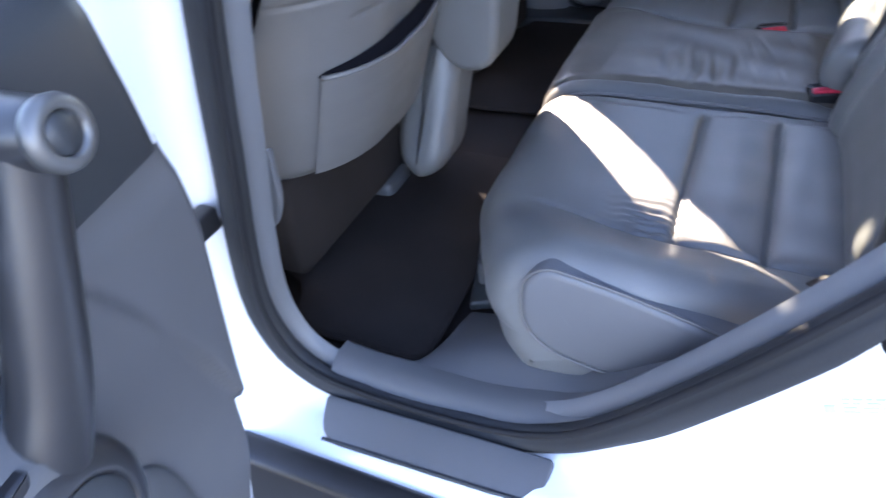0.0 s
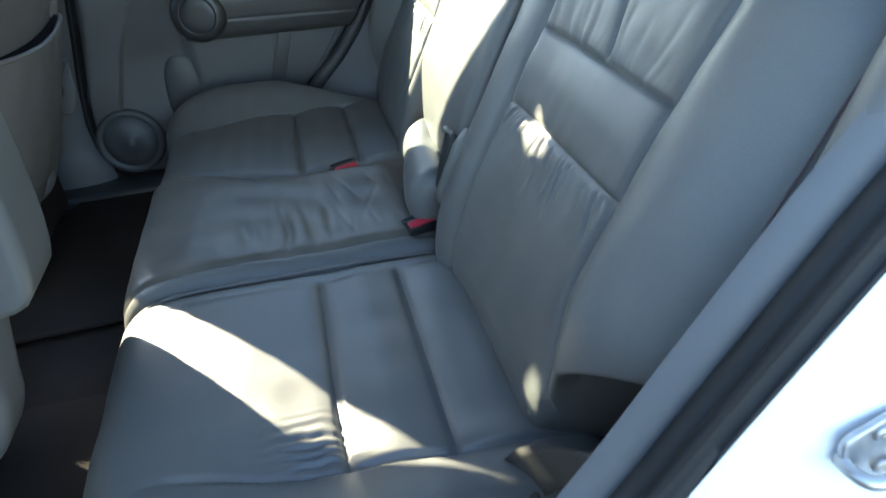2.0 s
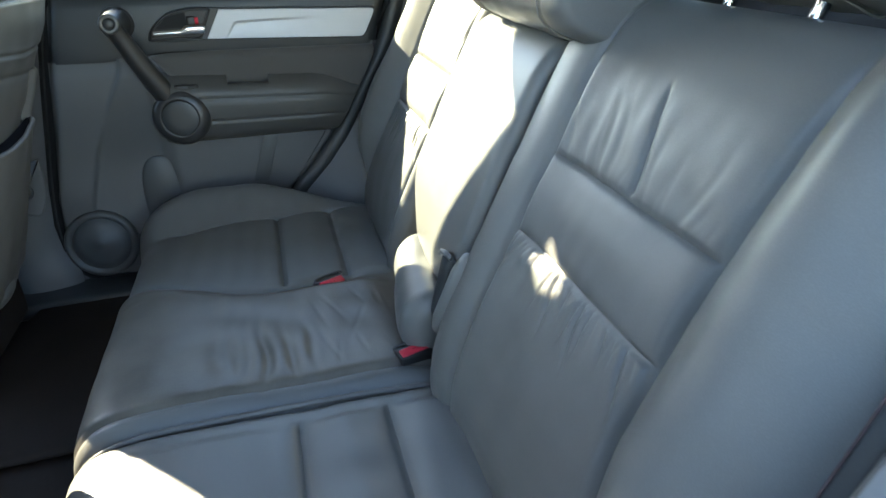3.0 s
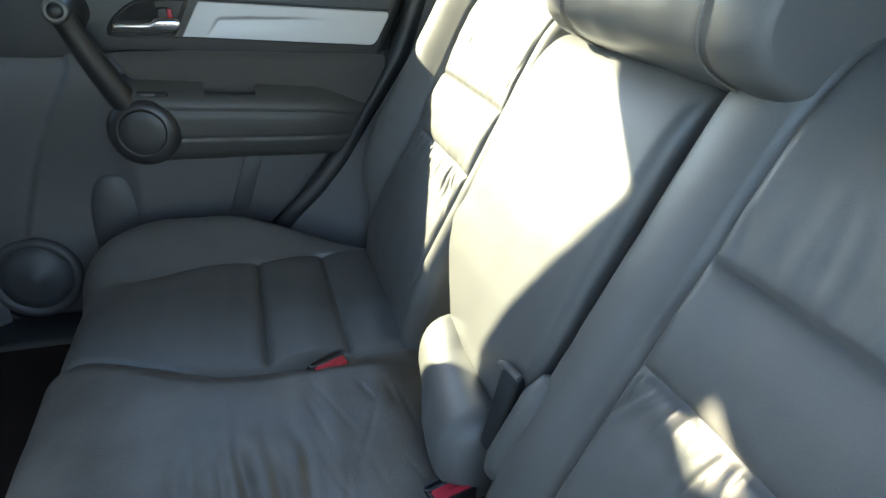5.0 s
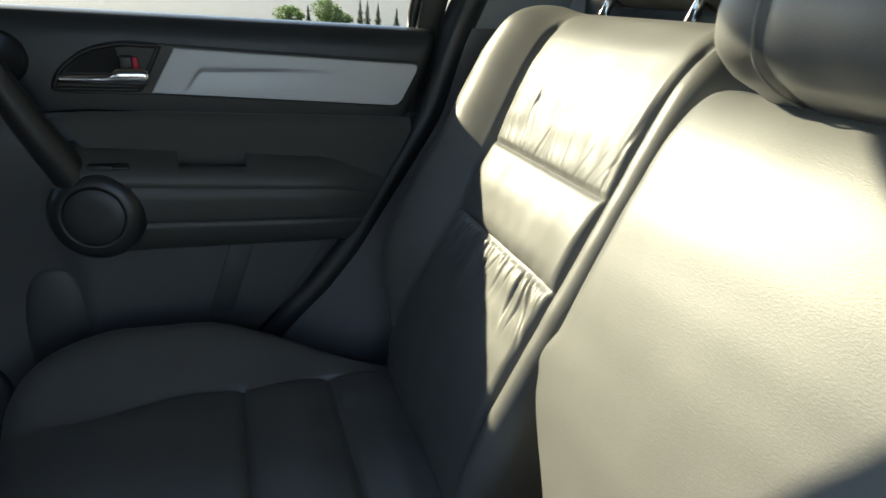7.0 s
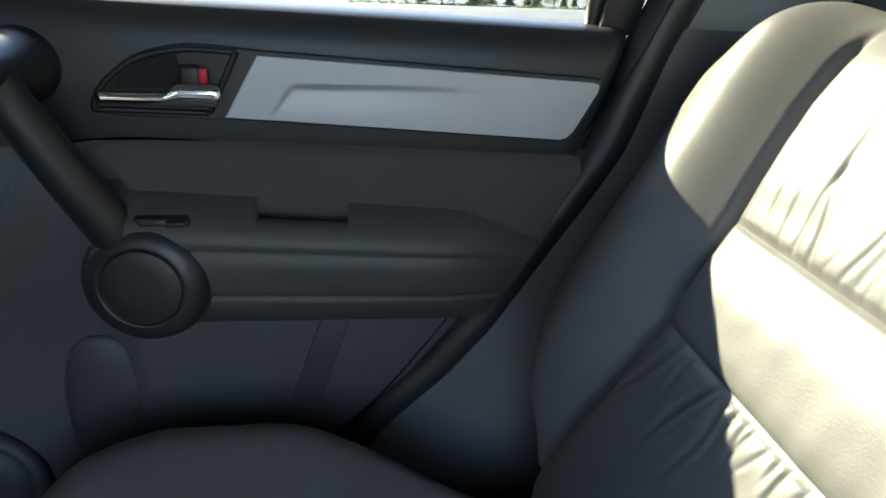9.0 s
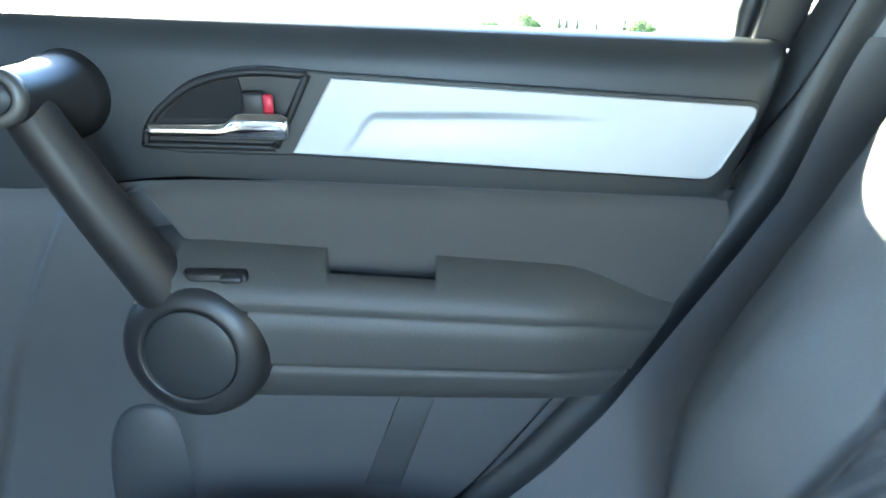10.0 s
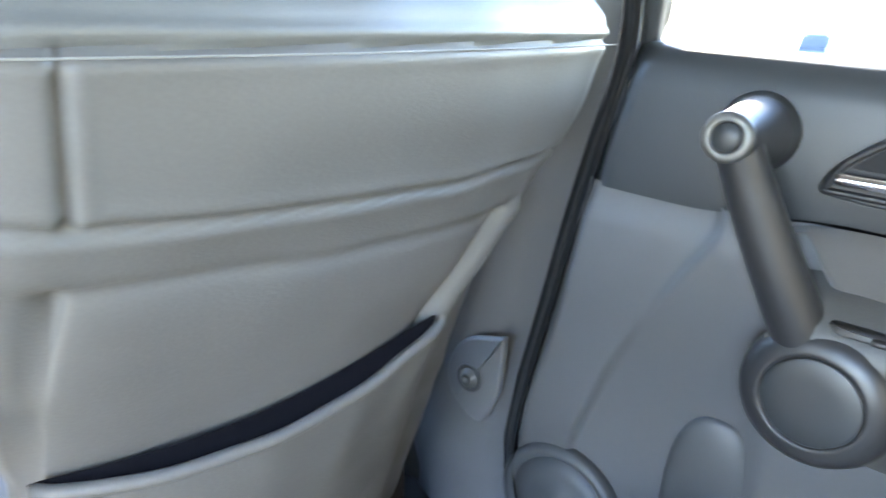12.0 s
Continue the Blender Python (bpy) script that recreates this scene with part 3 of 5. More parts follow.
part("webbing", V, grid_faces(n5, 10, close_m=True), WEBBING, anchor, "dark woven belt webbing")
part("stitched_end", *box(-0.628, -0.592, -0.008, 0.012, 0.630, 0.644, 0.005, 2), WEBBING, anchor)

# ---- rear doors ----
REAR_EDGE = [(1.135, -0.168), (1.094, -0.154), (1.046, -0.139), (0.991, -0.122), (0.94, -0.093), (0.86, -0.043), (0.767, 0.014), (0.70, 0.068), (0.642, 0.128), (0.50, 0.25), (0.455, 0.30)]
FRONT_EDGE = [(1.135, 0.585), (1.04, 0.604), (0.936, 0.619), (0.833, 0.641), (0.693, 0.677), (0.549, 0.695), (0.50, 0.698), (0.455, 0.690)]
FRONT_EDGE_OPEN = [(1.135, 0.612), (1.05, 0.616), (0.982, 0.620), (0.908, 0.622), (0.795, 0.612), (0.691, 0.597), (0.636, 0.586), (0.58, 0.560), (0.455, 0.52)]   # trim of the open door


def belt_z(y):
    return 1.117 + 0.033 * (y + 0.10)


def trim_z(y):
    """Lower edge of the dark upper trim."""
    return 0.986 + 0.040 * (y + 0.10) - 0.017 * smooth(0.34, 0.50, y)


def arm_top(y):
    return 0.916 + 0.070 * y - 0.016 * smooth(0.04, -0.06, y)


def arm_low(y):
    return 0.791 + 0.020 * y


def skin_x(y, z):
    """Depth of the lower panel."""
    return 0.730 + 0.012 * smooth(0.95, 0.75, z) + 0.02 * smooth(0.70, 0.52, z)


def rear_door(T, loc, label, right):
    th = thing("rear_door", loc, label, "car door", "rear doors")
    P = lambda name, vf, mat, parent=th, lab="", flat=False: part(name, vf[0], vf[1], mat, parent, lab, flat, T)
    zs = np.linspace(0.455, 1.0, 60)
    front_edge = FRONT_EDGE if right else FRONT_EDGE_OPEN
    lift = 0.0 if right else 0.022   # the open door's handle

    # lower panel, between the slanting edges
    V = []
    ny = 150
    for z in zs:
        a, b = curve_at(REAR_EDGE, z), curve_at(front_edge, z)
        for k in range(ny):
            u = k / (ny - 1)
            y = a + (b - a) * u
            zz = min(z, float(trim_z(y)) + 0.006) if z > 0.97 else z
            dx = 0.014 * (bell(u, 0.012) + bell(u - 1, 0.012))
            # the rear field leans inwards under the armrest, with a curved edge ahead of the handle
            ahead = y - float(np.interp(zz, [0.66, 0.73, 0.79, 0.83, 0.907, 0.972], [0.602, 0.580, 0.560, 0.541, 0.504, 0.466]))
            dx += float(smooth(0.003, -0.003, ahead) * smooth(0.385, 0.425, y)) * (-0.013 + 0.030 * float(smooth(0.98, 0.72, zz)) - 0.017 * float(smooth(0.70, 0.58, zz)))
            V.append((skin_x(y, zz) + dx + 0.006 * float(smooth(0.96, 0.985, zz)), y, zz))
    lower = P("lower_panel", (V, [tuple(reversed(f)) for f in grid_faces(len(zs), ny)]), DOOR_PLASTIC, lab="grey grained plastic lower panel")

    # dark upper trim with rolled sill at the window
    V = []
    prof = [(0.7315, 0.0), (0.7305, 0.04), (0.730, 0.3), (0.733, 0.75), (0.738, 0.88), (0.748, 0.97), (0.765, 1.0), (0.800, 1.005)]
    ycols = np.linspace(0, 1, 70)
    for u in ycols:
        for x, v in prof:
            yb = curve_at(REAR_EDGE, 1.05) + (curve_at(front_edge, 1.05) - curve_at(REAR_EDGE, 1.05)) * u
            z = trim_z(yb) + (belt_z(yb) - trim_z(yb)) * v
            zc = min(z, 1.135)
            y = curve_at(REAR_EDGE, zc) + (curve_at(front_edge, zc) - curve_at(REAR_EDGE, zc)) * u
            V.append((x + 0.002 + 0.030 * (bell(u, 0.015) + bell(u - 1, 0.015)), y, z))
    P("upper_trim", (V, grid_faces(len(ycols), len(prof))), PLASTIC_DARK, lab="dark grained plastic upper trim")

    # cloth insert between upper trim and armrest
    ysi = np.linspace(-0.105, 0.425, 80)

    def ins_lo(y):
        return arm_top(y) - 0.01 + 0.10 * smooth(0.335, 0.43, y)

    def ins_hi(y):
        return trim_z(y) - 0.002 - 0.012 * bell(y - 0.43, 0.02)

    V, nzi = [], 16
    for y in ysi:
        yy = max(y, float(curve_at(REAR_EDGE, 0.95)) - 0.01)
        for k in range(nzi):
            v = k / (nzi - 1)
            a, b = float(ins_lo(yy)), float(ins_hi(yy))
            a = min(a, b - 0.004)
            z = a + (b - a) * v
            edge = min(v * (b - a), (1 - v) * (b - a), max(0.0, 0.425 - y) * 1.2 + 0.0005)
            puff = 0.0075 * (1 - math.exp(-edge / 0.006)) + 0.004 * math.sin(math.pi * v) + 0.012 * float(smooth(0.9, 0.0, v)) ** 2
            yz = max(yy, float(curve_at(REAR_EDGE, z)) + 0.002)
            V.append((0.730 - puff, yz, z))
    P("cloth_insert", (V, grid_faces(len(ysi), nzi)), FABRIC, lab="padded grey insert over the armrest")

    # armrest, drawn along y
    cross = [(0.735, 0.02), (0.712, 0.012), (0.701, 0.007), (0.690, 0.0), (0.678, -0.008), (0.673, -0.020), (0.6722, -0.0270), (0.6748, -0.0287), (0.6724, -0.0304), (0.673, -0.045), (0.6765, -0.0700), (0.6790, -0.0745), (0.6855, -0.0770), (0.6815, -0.0800), (0.6835, -0.086), (0.693, -0.102),
             (0.706, -0.116), (0.722, -0.124), (0.738, -0.126)]
    trough = [(0.735, -0.050), (0.7155, -0.050), (0.7025, -0.008)]   # the pull cup is let into the top
    ysa = np.sort(np.r_[np.linspace(-0.075, 0.40, 90), 0.1482, 0.1500, 0.1515, 0.2385, 0.2400, 0.2418])
    V = []
    for y in ysa:
        k = (arm_top(y) - arm_low(y)) / 0.124
        taper = smooth(-0.085, 0.06, y)
        for c, (x, dz) in enumerate(cross):
            if 0.1495 < y < 0.2405 and c < 3:
                x, dz = trough[c]
            z = arm_top(y) + dz * k
            xx = 0.735 - (0.735 - x) * (0.45 + 0.55 * taper) + 0.012 * smooth(0.36, 0.40, y)
            yy = max(y, float(curve_at(REAR_EDGE, z)) + 0.001)
            V.append((xx, yy, z))
    arm = P("armrest", (V, grid_faces(len(ysa), len(cross))), DOOR_VINYL, lab="padded grey armrest with a seam")
    # liner colour is dark to carry the shade inside the cup
    P("pull_cup", box(0.7165, 0.7245, 0.1475, 0.2425, arm_top(0.195) - 0.055, arm_top(0.195) + 0.002, 0.002), PLASTIC_DARK, arm, "pull cup liner coloured dark for the shade inside")
    # no hole is cut: a raised black plate paints the shade of the switch recess
    P("slot_shade", slab(rounded([(0.680, 0.356, 0.939), (0.680, 0.304, 0.937), (0.677, 0.302, 0.929), (0.677, 0.350, 0.930)], 0.004), (0.02, 0, 0), 0.002), PLASTIC_BLACK, arm, "black plate standing for the shaded window switch recess")
    P("switch", box(0.673, 0.685, 0.306, 0.324, 0.930, 0.9355, 0.002, 2), GRIP, arm)

    # silver plate
    V, nu, nv = [], 150, 40
    for i in range(nu):
        u = i / (nu - 1)
        for k in range(nv):
            v = k / (nv - 1)
            round_off = 0.0
            d_end = (1 - u) * 0.352
            if d_end < 0.010:   # rounded rear corners
                round_off = (0.010 - math.sqrt(max(0.0, 0.010 ** 2 - (0.010 - d_end) ** 2))) / 0.061
            vv = round_off + (1 - 2 * round_off) * v
            y = 0.267 - 0.352 * u + vv * (-0.034 + 0.002 * u)
            z = 1.027 - 0.022 * u + vv * (0.060 + 0.001 * u)
            # pressed field under a curved step that fades out towards the rear
            line = 1.0575 - 0.028 * float(smooth(0.198, 0.226, y)) - 0.004 * float(smooth(0.10, -0.05, y))
            inside = float(smooth(0.003, -0.003, z - line)) * float(smooth(0.228, 0.220, y)) * float(smooth(-0.01, 0.16, y))
            V.append((0.7200 + 0.0034 * inside * (0.35 + 0.65 * float(smooth(1.028, 1.056, z))), y, z))
    edge_i = [k for k in range(nv)] + [i * nv + nv - 1 for i in range(1, nu)] + [(nu - 1) * nv + k for k in range(nv - 2, -1, -1)] + [i * nv for i in range(nu - 2, 0, -1)]
    base_n = len(V)
    V += [(0.7262, V[k][1], V[k][2]) for k in edge_i]
    F = [tuple(reversed(f)) for f in grid_faces(nu, nv)] + [(edge_i[k], edge_i[(k + 1) % len(edge_i)], base_n + (k + 1) % len(edge_i), base_n + k) for k in range(len(edge_i))]
    P("silver_plate", (V, F), SILVER, lab="brushed silver trim plate with a pressed swoosh")
    # black surround of the plate and the handle
    rim = [(0.7240, 0.30, 1.097), (0.7240, 0.24, 1.0915), (0.7240, -0.122, 1.0695), (0.7240, -0.0865, 1.0015), (0.7240, 0.268, 1.0235), (0.7240, 0.36, 1.026), (0.7240, 0.394, 1.030), (0.7240, 0.386, 1.052), (0.7240, 0.350, 1.085)]
    P("surround", slab(rounded(rim, (0.02, 0.004, 0.012, 0.012, 0.004, 0.02, 0.01, 0.02, 0.02), 5), (0.0065, 0, 0), 0.002), PLASTIC_DARK, lab="dark frame round handle and plate", flat=True)
    # handle cup
    cup = rounded([(0.7215, 0.387, 1.034), (0.7215, 0.378, 1.056), (0.7215, 0.345, 1.083), (0.7215, 0.300, 1.092), (0.7215, 0.252, 1.089), (0.7215, 0.281, 1.031)], (0.006, 0.012, 0.02, 0.02, 0.003, 0.006), 6)
    bezel = P("handle_bezel", tube(resample(cup, 90), 0.0032, 8, closed=True), PLASTIC_BLACK, lab="black handle bezel")
    P("handle_cup", slab(cup, (0.0035, 0, 0), 0.001), PLASTIC_BLACK, bezel, "dark handle cup", True)
    # flat matte black plate on the cup, painting the shade of its hollow
    cupn = rounded([(0.7203, 0.372, 1.0545), (0.7203, 0.345, 1.0785), (0.7203, 0.306, 1.087), (0.7203, 0.305, 1.080), (0.7203, 0.300, 1.0545)], 0.006, 5)
    P("hollow_shade", slab(cupn, (0.002, 0, 0), 0.0006), RUBBER, bezel, flat=True)
    V, n = [], 26
    for i in range(n):
        u = i / (n - 1)
        y = 0.379 - 0.111 * u
        top = 1.0525 + 0.0085 * float(smooth(0.52, 0.66, u))
        low = 1.0415 - 0.0035 * u
        zc, h = (top + low) / 2, (top - low) / 1.24 * (1 - 0.25 * float(smooth(0.95, 1.0, u)))
        for j in range(12):
            w = 2 * math.pi * j / 12
            V.append((0.7125 + 0.0060 * math.cos(w), y, zc + h * 0.62 * math.sin(w)))
    F = grid_faces(n, 12, close_m=True) + [tuple(range(12)), tuple((n - 1) * 12 + j for j in range(11, -1, -1))]
    P("door_lever", (V, F), CHROME, lab="chrome inner door lever")
    lock = P("lock_tab", box(0.711, 0.7205, 0.2845, 0.304, 1.056, 1.0775, 0.004, 3), PLASTIC_BLACK, lab="lock tab")
    P("lock_mark", box(0.7100, 0.7150, 0.2785, 0.2860, 1.0610, 1.0750, 0.001, 1), RED, lock, "red unlocked mark")

    # pull handle: disc, slanting bar, knuckle
    gc = (0.672, 0.353, 0.868)
    disc = P("handle_disc", lathe([(0.002, -0.052), (0.050, -0.052), (0.060, -0.044), (0.0640, -0.030), (0.0645, -0.020), (0.0635, -0.011), (0.0605, -0.004), (0.056, 0.0005), (0.050, 0.0036), (0.0445, 0.0052), (0.0415, 0.0056), (0.0405, 0.0045), (0.0400, 0.0030), (0.002, 0.0030)],
                                  gc, (-1, 0.10, 0.05), 64), GRIP, lab="round boss of the pull handle")
    P("disc_cap", lathe([(0.002, -0.002), (0.0392, -0.002), (0.0394, 0.0004), (0.0380, 0.0012), (0.020, 0.0018), (0.002, 0.0020)], (gc[0] - 0.0036, gc[1], gc[2]), (-1, 0.10, 0.05), 64), PLASTIC_DARK, disc, "dark inset cap")
    bar = resample([(0.702, 0.361, 0.881), (0.694, 0.380, 0.925), (0.687, 0.398, 0.962), (0.680, 0.416, 1.000 + lift / 2), (0.671, 0.437, 1.050 + lift), (0.664, 0.447, 1.081 + lift)], 30, False)
    rb = np.interp(np.linspace(0, 1, 30), [0, 0.25, 0.7, 1], [0.0250, 0.0240, 0.0205, 0.0178])
    bar_ob = P("handle_bar", tube(bar, rb, 24), GRIP, lab="slanting moulded grab bar")
    P("disc_tail", slab(rounded([(0.676, 0.372, 0.925), (0.676, 0.335, 0.924), (0.676, 0.314, 0.910), (0.676, 0.318, 0.88), (0.676, 0.36, 0.89)], 0.010), (0.04, 0, 0), 0.006, 3), GRIP, disc)
    kn = (0.640, 0.447, 1.081 + lift)
    P("knuckle", lathe([(0.002, -0.095), (0.036, -0.095), (0.031, -0.075), (0.0245, -0.05), (0.0205, -0.02), (0.0185, -0.004), (0.0175, 0.0), (0.0135, 0.001), (0.0125, 0.0), (0.002, 0.0)], kn, (-1, -0.02, 0.10), 40), GRIP, lab="knuckle of the pull handle")
    P("knuckle_ring", lathe([(0.0118, -0.002), (0.0195, -0.006), (0.0203, -0.001), (0.0195, 0.0022), (0.0172, 0.0040), (0.0135, 0.0046), (0.0120, 0.0036), (0.0118, 0.001)], kn, (-1, -0.02, 0.10), 40), SATIN, bar_ob, "satin metal end ring")
    P("knuckle_cap", lathe([(0.002, -0.004), (0.0112, -0.004), (0.0114, 0.0015), (0.0104, 0.0030), (0.002, 0.0036)], kn, (-1, -0.02, 0.10), 32), PLASTIC_DARK, bar_ob, "dark end cap")

    # lower pocket swelling, a groove's shade as a darker strip, and speaker
    P("bottle_bulge", pad_shape((0.756, 0.437, 0.645), (0.014, 0.049, 0.120)), PLASTIC_MID, lower, "dark bottle holder swelling")
    P("groove_shade", slab([(0.738, 0.180, 0.792), (0.738, 0.146, 0.791), (0.742, 0.185, 0.672), (0.742, 0.222, 0.674)], (0.006, 0, 0), 0.001), PLASTIC_MID, lower, "darker strip laid on for the shade of a groove")
    if right:
        P("speaker_ring", lathe([(0.066, -0.01), (0.085, -0.01), (0.085, 0.004), (0.079, 0.010), (0.071, 0.009), (0.066, 0.003)], (0.745, 0.606, 0.563), (-1, 0, 0.05), 56), PLASTIC_MID, lower, "round speaker surround")
        P("speaker_grille", lathe([(0.002, -0.008), (0.068, -0.008), (0.068, 0.003), (0.045, 0.009), (0.016, 0.011), (0.014, 0.014), (0.002, 0.015)], (0.745, 0.606, 0.563), (-1, 0, 0.05), 56), PLASTIC_MID, lower, "dark speaker grille")

    # outer skin, window frame and glass
    rear = [(0.86, float(curve_at(REAR_EDGE, z)), z) for z in (1.10, 0.989, 0.907, 0.783, 0.72, 0.613, 0.5, 0.455)]
    front = [(0.86, float(curve_at(front_edge, z)) + (0.0 if right else 0.010), z) for z in (0.455, 0.5, 0.6, 0.75, 0.95, 1.10)]
    P("outer_skin", slab([p for p in rear + front], (0.022, 0, 0), 0.006), PAINT, lab="white painted outer skin", flat=True)
    edge = [(0.77, y, z) for _, y, z in rear + front]
    P("inner_shell", slab([(0.790, y, z) for _, y, z in edge], (0.01, 0, 0), 0), RUBBER, flat=True)
    V = [p for p in edge] + [(0.862, y, z) for _, y, z in edge]
    n = len(edge)
    # white edge; on the closed door black colour stands for the shaded gap
    P("door_shell", (V, [(i, (i + 1) % n, n + (i + 1) % n, n + i) for i in range(n)]), RUBBER if right else PAINT, lab="door edge blackened for the shade in the closed gap" if right else "white painted door edge", flat=True)
    # window: front post leans back, top under the roof rail, rear post forward of the pillar
    win = [(0.80, -0.122, 1.105), (0.80, 0.580, 1.128), (0.755, WIN_F, WIN_T), (0.765, -0.20, WIN_T - 0.03)]
    ring = resample_poly(win, 14)
    frame = P("window_frame", tube(ring, 0.011, 8, closed=True), PLASTIC_DARK, lab="dark window frame")
    V = [tuple(np.array(p)) for p in win] + [tuple(np.array(p) + (0.004, 0, 0)) for p in win]
    P("window_pane", (V, [(0, 1, 2, 3), (7, 6, 5, 4), (0, 4, 5, 1), (1, 5, 6, 2), (2, 6, 7, 3), (3, 7, 4, 0)]), GLASS, frame, "clear window pane", flat=True)
    P("rear_quarter_trim", slab([(0.775, -0.126, 1.110), (0.775, -0.165, 1.108), (0.755, -0.275, WIN_T - 0.03), (0.755, -0.205, WIN_T - 0.03)], (0.02, 0, 0), 0.003), PLASTIC_DARK, frame)
    P("front_post_trim", slab([(0.775, 0.570, 1.125), (0.775, 0.600, 1.125), (0.745, WIN_F + 0.105, WIN_T), (0.745, WIN_F - 0.005, WIN_T)], (0.02, 0, 0), 0.003), PLASTIC_DARK, frame)
    return th


WIN_F, WIN_T = 0.529, 1.600


def resample_poly(pts, per):
    out = []
    for i in range(len(pts)):
        a, b = np.array(pts[i]), np.array(pts[(i + 1) % len(pts)])
        out += [tuple(a + (b - a) * t) for t in np.linspace(0, 1, per, endpoint=False)]
    return out


def pad_shape(c, r, n=24):
    """A soft egg-shaped swelling with flattened sides."""
    V = []
    for i in range(n + 1):
        v = math.pi * i / n
        for j in range(n):
            w = 2 * math.pi * j / n
            f = lambda q, e: math.copysign(abs(q) ** e, q)
            V.append((c[0] + r[0] * f(math.sin(v), 0.8) * math.cos(w), c[1] + r[1] * f(math.sin(v), 0.8) * math.sin(w), c[2] + r[2] * f(math.cos(v), 0.8)))
    return V, [tuple(reversed(g)) for g in grid_faces(n + 1, n, close_m=True)]


rear_door(Matrix.Identity(4), (0.78, 0.3, 0.50), "closed rear door with grey trim, silver plate and grab bar", True)
HINGE = Vector((-0.878, 0.671, -0.022))
rear_door(Matrix.Translation(HINGE) @ Matrix.Rotation(radians(-81.2), 4, "Z") @ Matrix.Translation((0.85, -0.69, 0)) @ Matrix.Diagonal((-1, 1, 1, 1)),
          (-1.2, 0.7, 0.5), "wide open rear door with grey trim and grab bar", False)

# ---- car shell round the rear doorway ----
# centre line of the door seal in y and z, from the roof down the rear pillar, along the sill and up the front pillar
SEAL = [(-0.36, 1.60), (-0.29, 1.35), (-0.198, 1.10), (-0.139, 1.00), (-0.077, 0.90), (-0.022, 0.81), (0.048, 0.710), (0.122, 0.615), (0.182, 0.545), (0.245, 0.490), (0.330, 0.456),
        (0.45, 0.445), (0.55, 0.446), (0.625, 0.458), (0.675, 0.495), (0.700, 0.555), (0.704, 0.62), (0.690, 0.72), (0.667, 0.83), (0.645, 0.94), (0.622, 1.04), (0.60, 1.13), (0.600, 1.30), (0.578, 1.60)]


def sweep_opening(s, sections, name, mat, label, category, n=150, rear_only=None, kind=True):
    """A surface running round the doorway: sections of (x, offset away from the opening); s: side of the car."""
    q = resample(SEAL, n, False)
    tang = np.gradient(q, axis=0)
    tang /= np.linalg.norm(tang, axis=1)[:, None]
    nrm = np.stack([tang[:, 1], -tang[:, 0]], 1)
    c = np.array([0.25, 0.95])
    nrm *= np.sign(((q - c) * nrm).sum(1))[:, None]
    V = []
    for i in range(n):
        for sec in sections:
            x, off = sec(i / (n - 1), q[i]) if callable(sec) else sec
            V.append((s * x, q[i, 0] + nrm[i, 0] * off, q[i, 1] + nrm[i, 1] * off))
    F = grid_faces(n, len(sections))
    if s > 0:
        F = [tuple(reversed(f)) for f in F]
    ob = part(name, V, F, mat)
    return set_structure(ob, label, category) if kind else ob


def rearness(q):
    return float(smooth(0.30, 0.05, q[0]))


def frontness(q):
    return float(smooth(0.50, 0.66, q[0]))


def wide(k, front, rear, low):
    """An offset that differs along the opening."""
    def f(u, q):
        r, g = rearness(q), frontness(q)
        return front * g + rear * r + low * max(0.0, 1 - r - g)
    return f


def sec(x, front, rear, low):
    g = wide(0, front, rear, low)
    return lambda u, q: (x(u, q) if callable(x) else x, g(u, q))


def seal_lip(x, off):
    """The seal's outer edge: slim up the rear pillar, wider along its lower part."""
    return lambda u, q: (x, off + (0.010 * float(smooth(0.50, 0.60, q[1]) * smooth(0.84, 0.74, q[1])) - 0.010 * float(smooth(0.80, 0.88, q[1]))) * (q[0] < 0.4))


for s in (-1, 1):
    side = "left" if s < 0 else "right"
    # grey trim; the right copy is black to paint the shade beside the closed door
    sweep_opening(s, [(0.735, -0.030), (0.748, -0.026), (0.756, -0.014), (0.757, 0.002)], "trim_doorway_" + side, PLASTIC if s < 0 else RUBBER, "trim edge round the doorway, grey left, right blackened for gap shade", "trim")
    sweep_opening(s, [(0.752, -0.010), (0.764, -0.019), (0.774, -0.019), (0.7795, -0.012), (0.7775, -0.008), (0.784, -0.004), (0.789, 0.003), seal_lip(0.788, 0.010), seal_lip(0.780, 0.014), seal_lip(0.766, 0.014)], "door_seal_" + side, SEAL_RUBBER,
                  "black rubber door seal with a ribbed lip", "seal")
    sweep_opening(s, [(0.780, -0.022), (0.784, -0.024), (0.788, -0.020), (0.786, -0.015)], "seal_lip_" + side, RUBBER, "thin outer lip of the door seal", "seal")
    # painted flange: steps outwards to the outer skin
    if s > 0:
        # black in place of the white flange paints the shade of the closed gap
        sweep_opening(s, [(0.752, -0.004), (0.762, 0.010), (0.790, 0.012), (0.850, 0.014)], "gap_shade_right", RUBBER, "black surface standing for the shade in the gap round the closed door", "seal")
    flange = [(0.758, 0.004), (0.770, 0.016), sec(0.776, 0.030, 0.030, 0.016), sec(0.790, 0.048, 0.10, 0.018), sec(0.806, 0.055, 0.17, 0.019), sec(0.835, 0.060, 0.19, 0.021)]
    sweep_opening(s, (flange if s < 0 else [(0.850, 0.013)]) + [sec(0.862, 0.070, 0.20, 0.026), sec(0.880, 0.100, 0.24, 0.060), sec(0.884, 0.30, 0.60, 0.17)],
                  "body_side_" + side, PAINT, "white painted door frame and body side", "car body")

# sill cover plates on the near side: inner tread and outer scuff plate

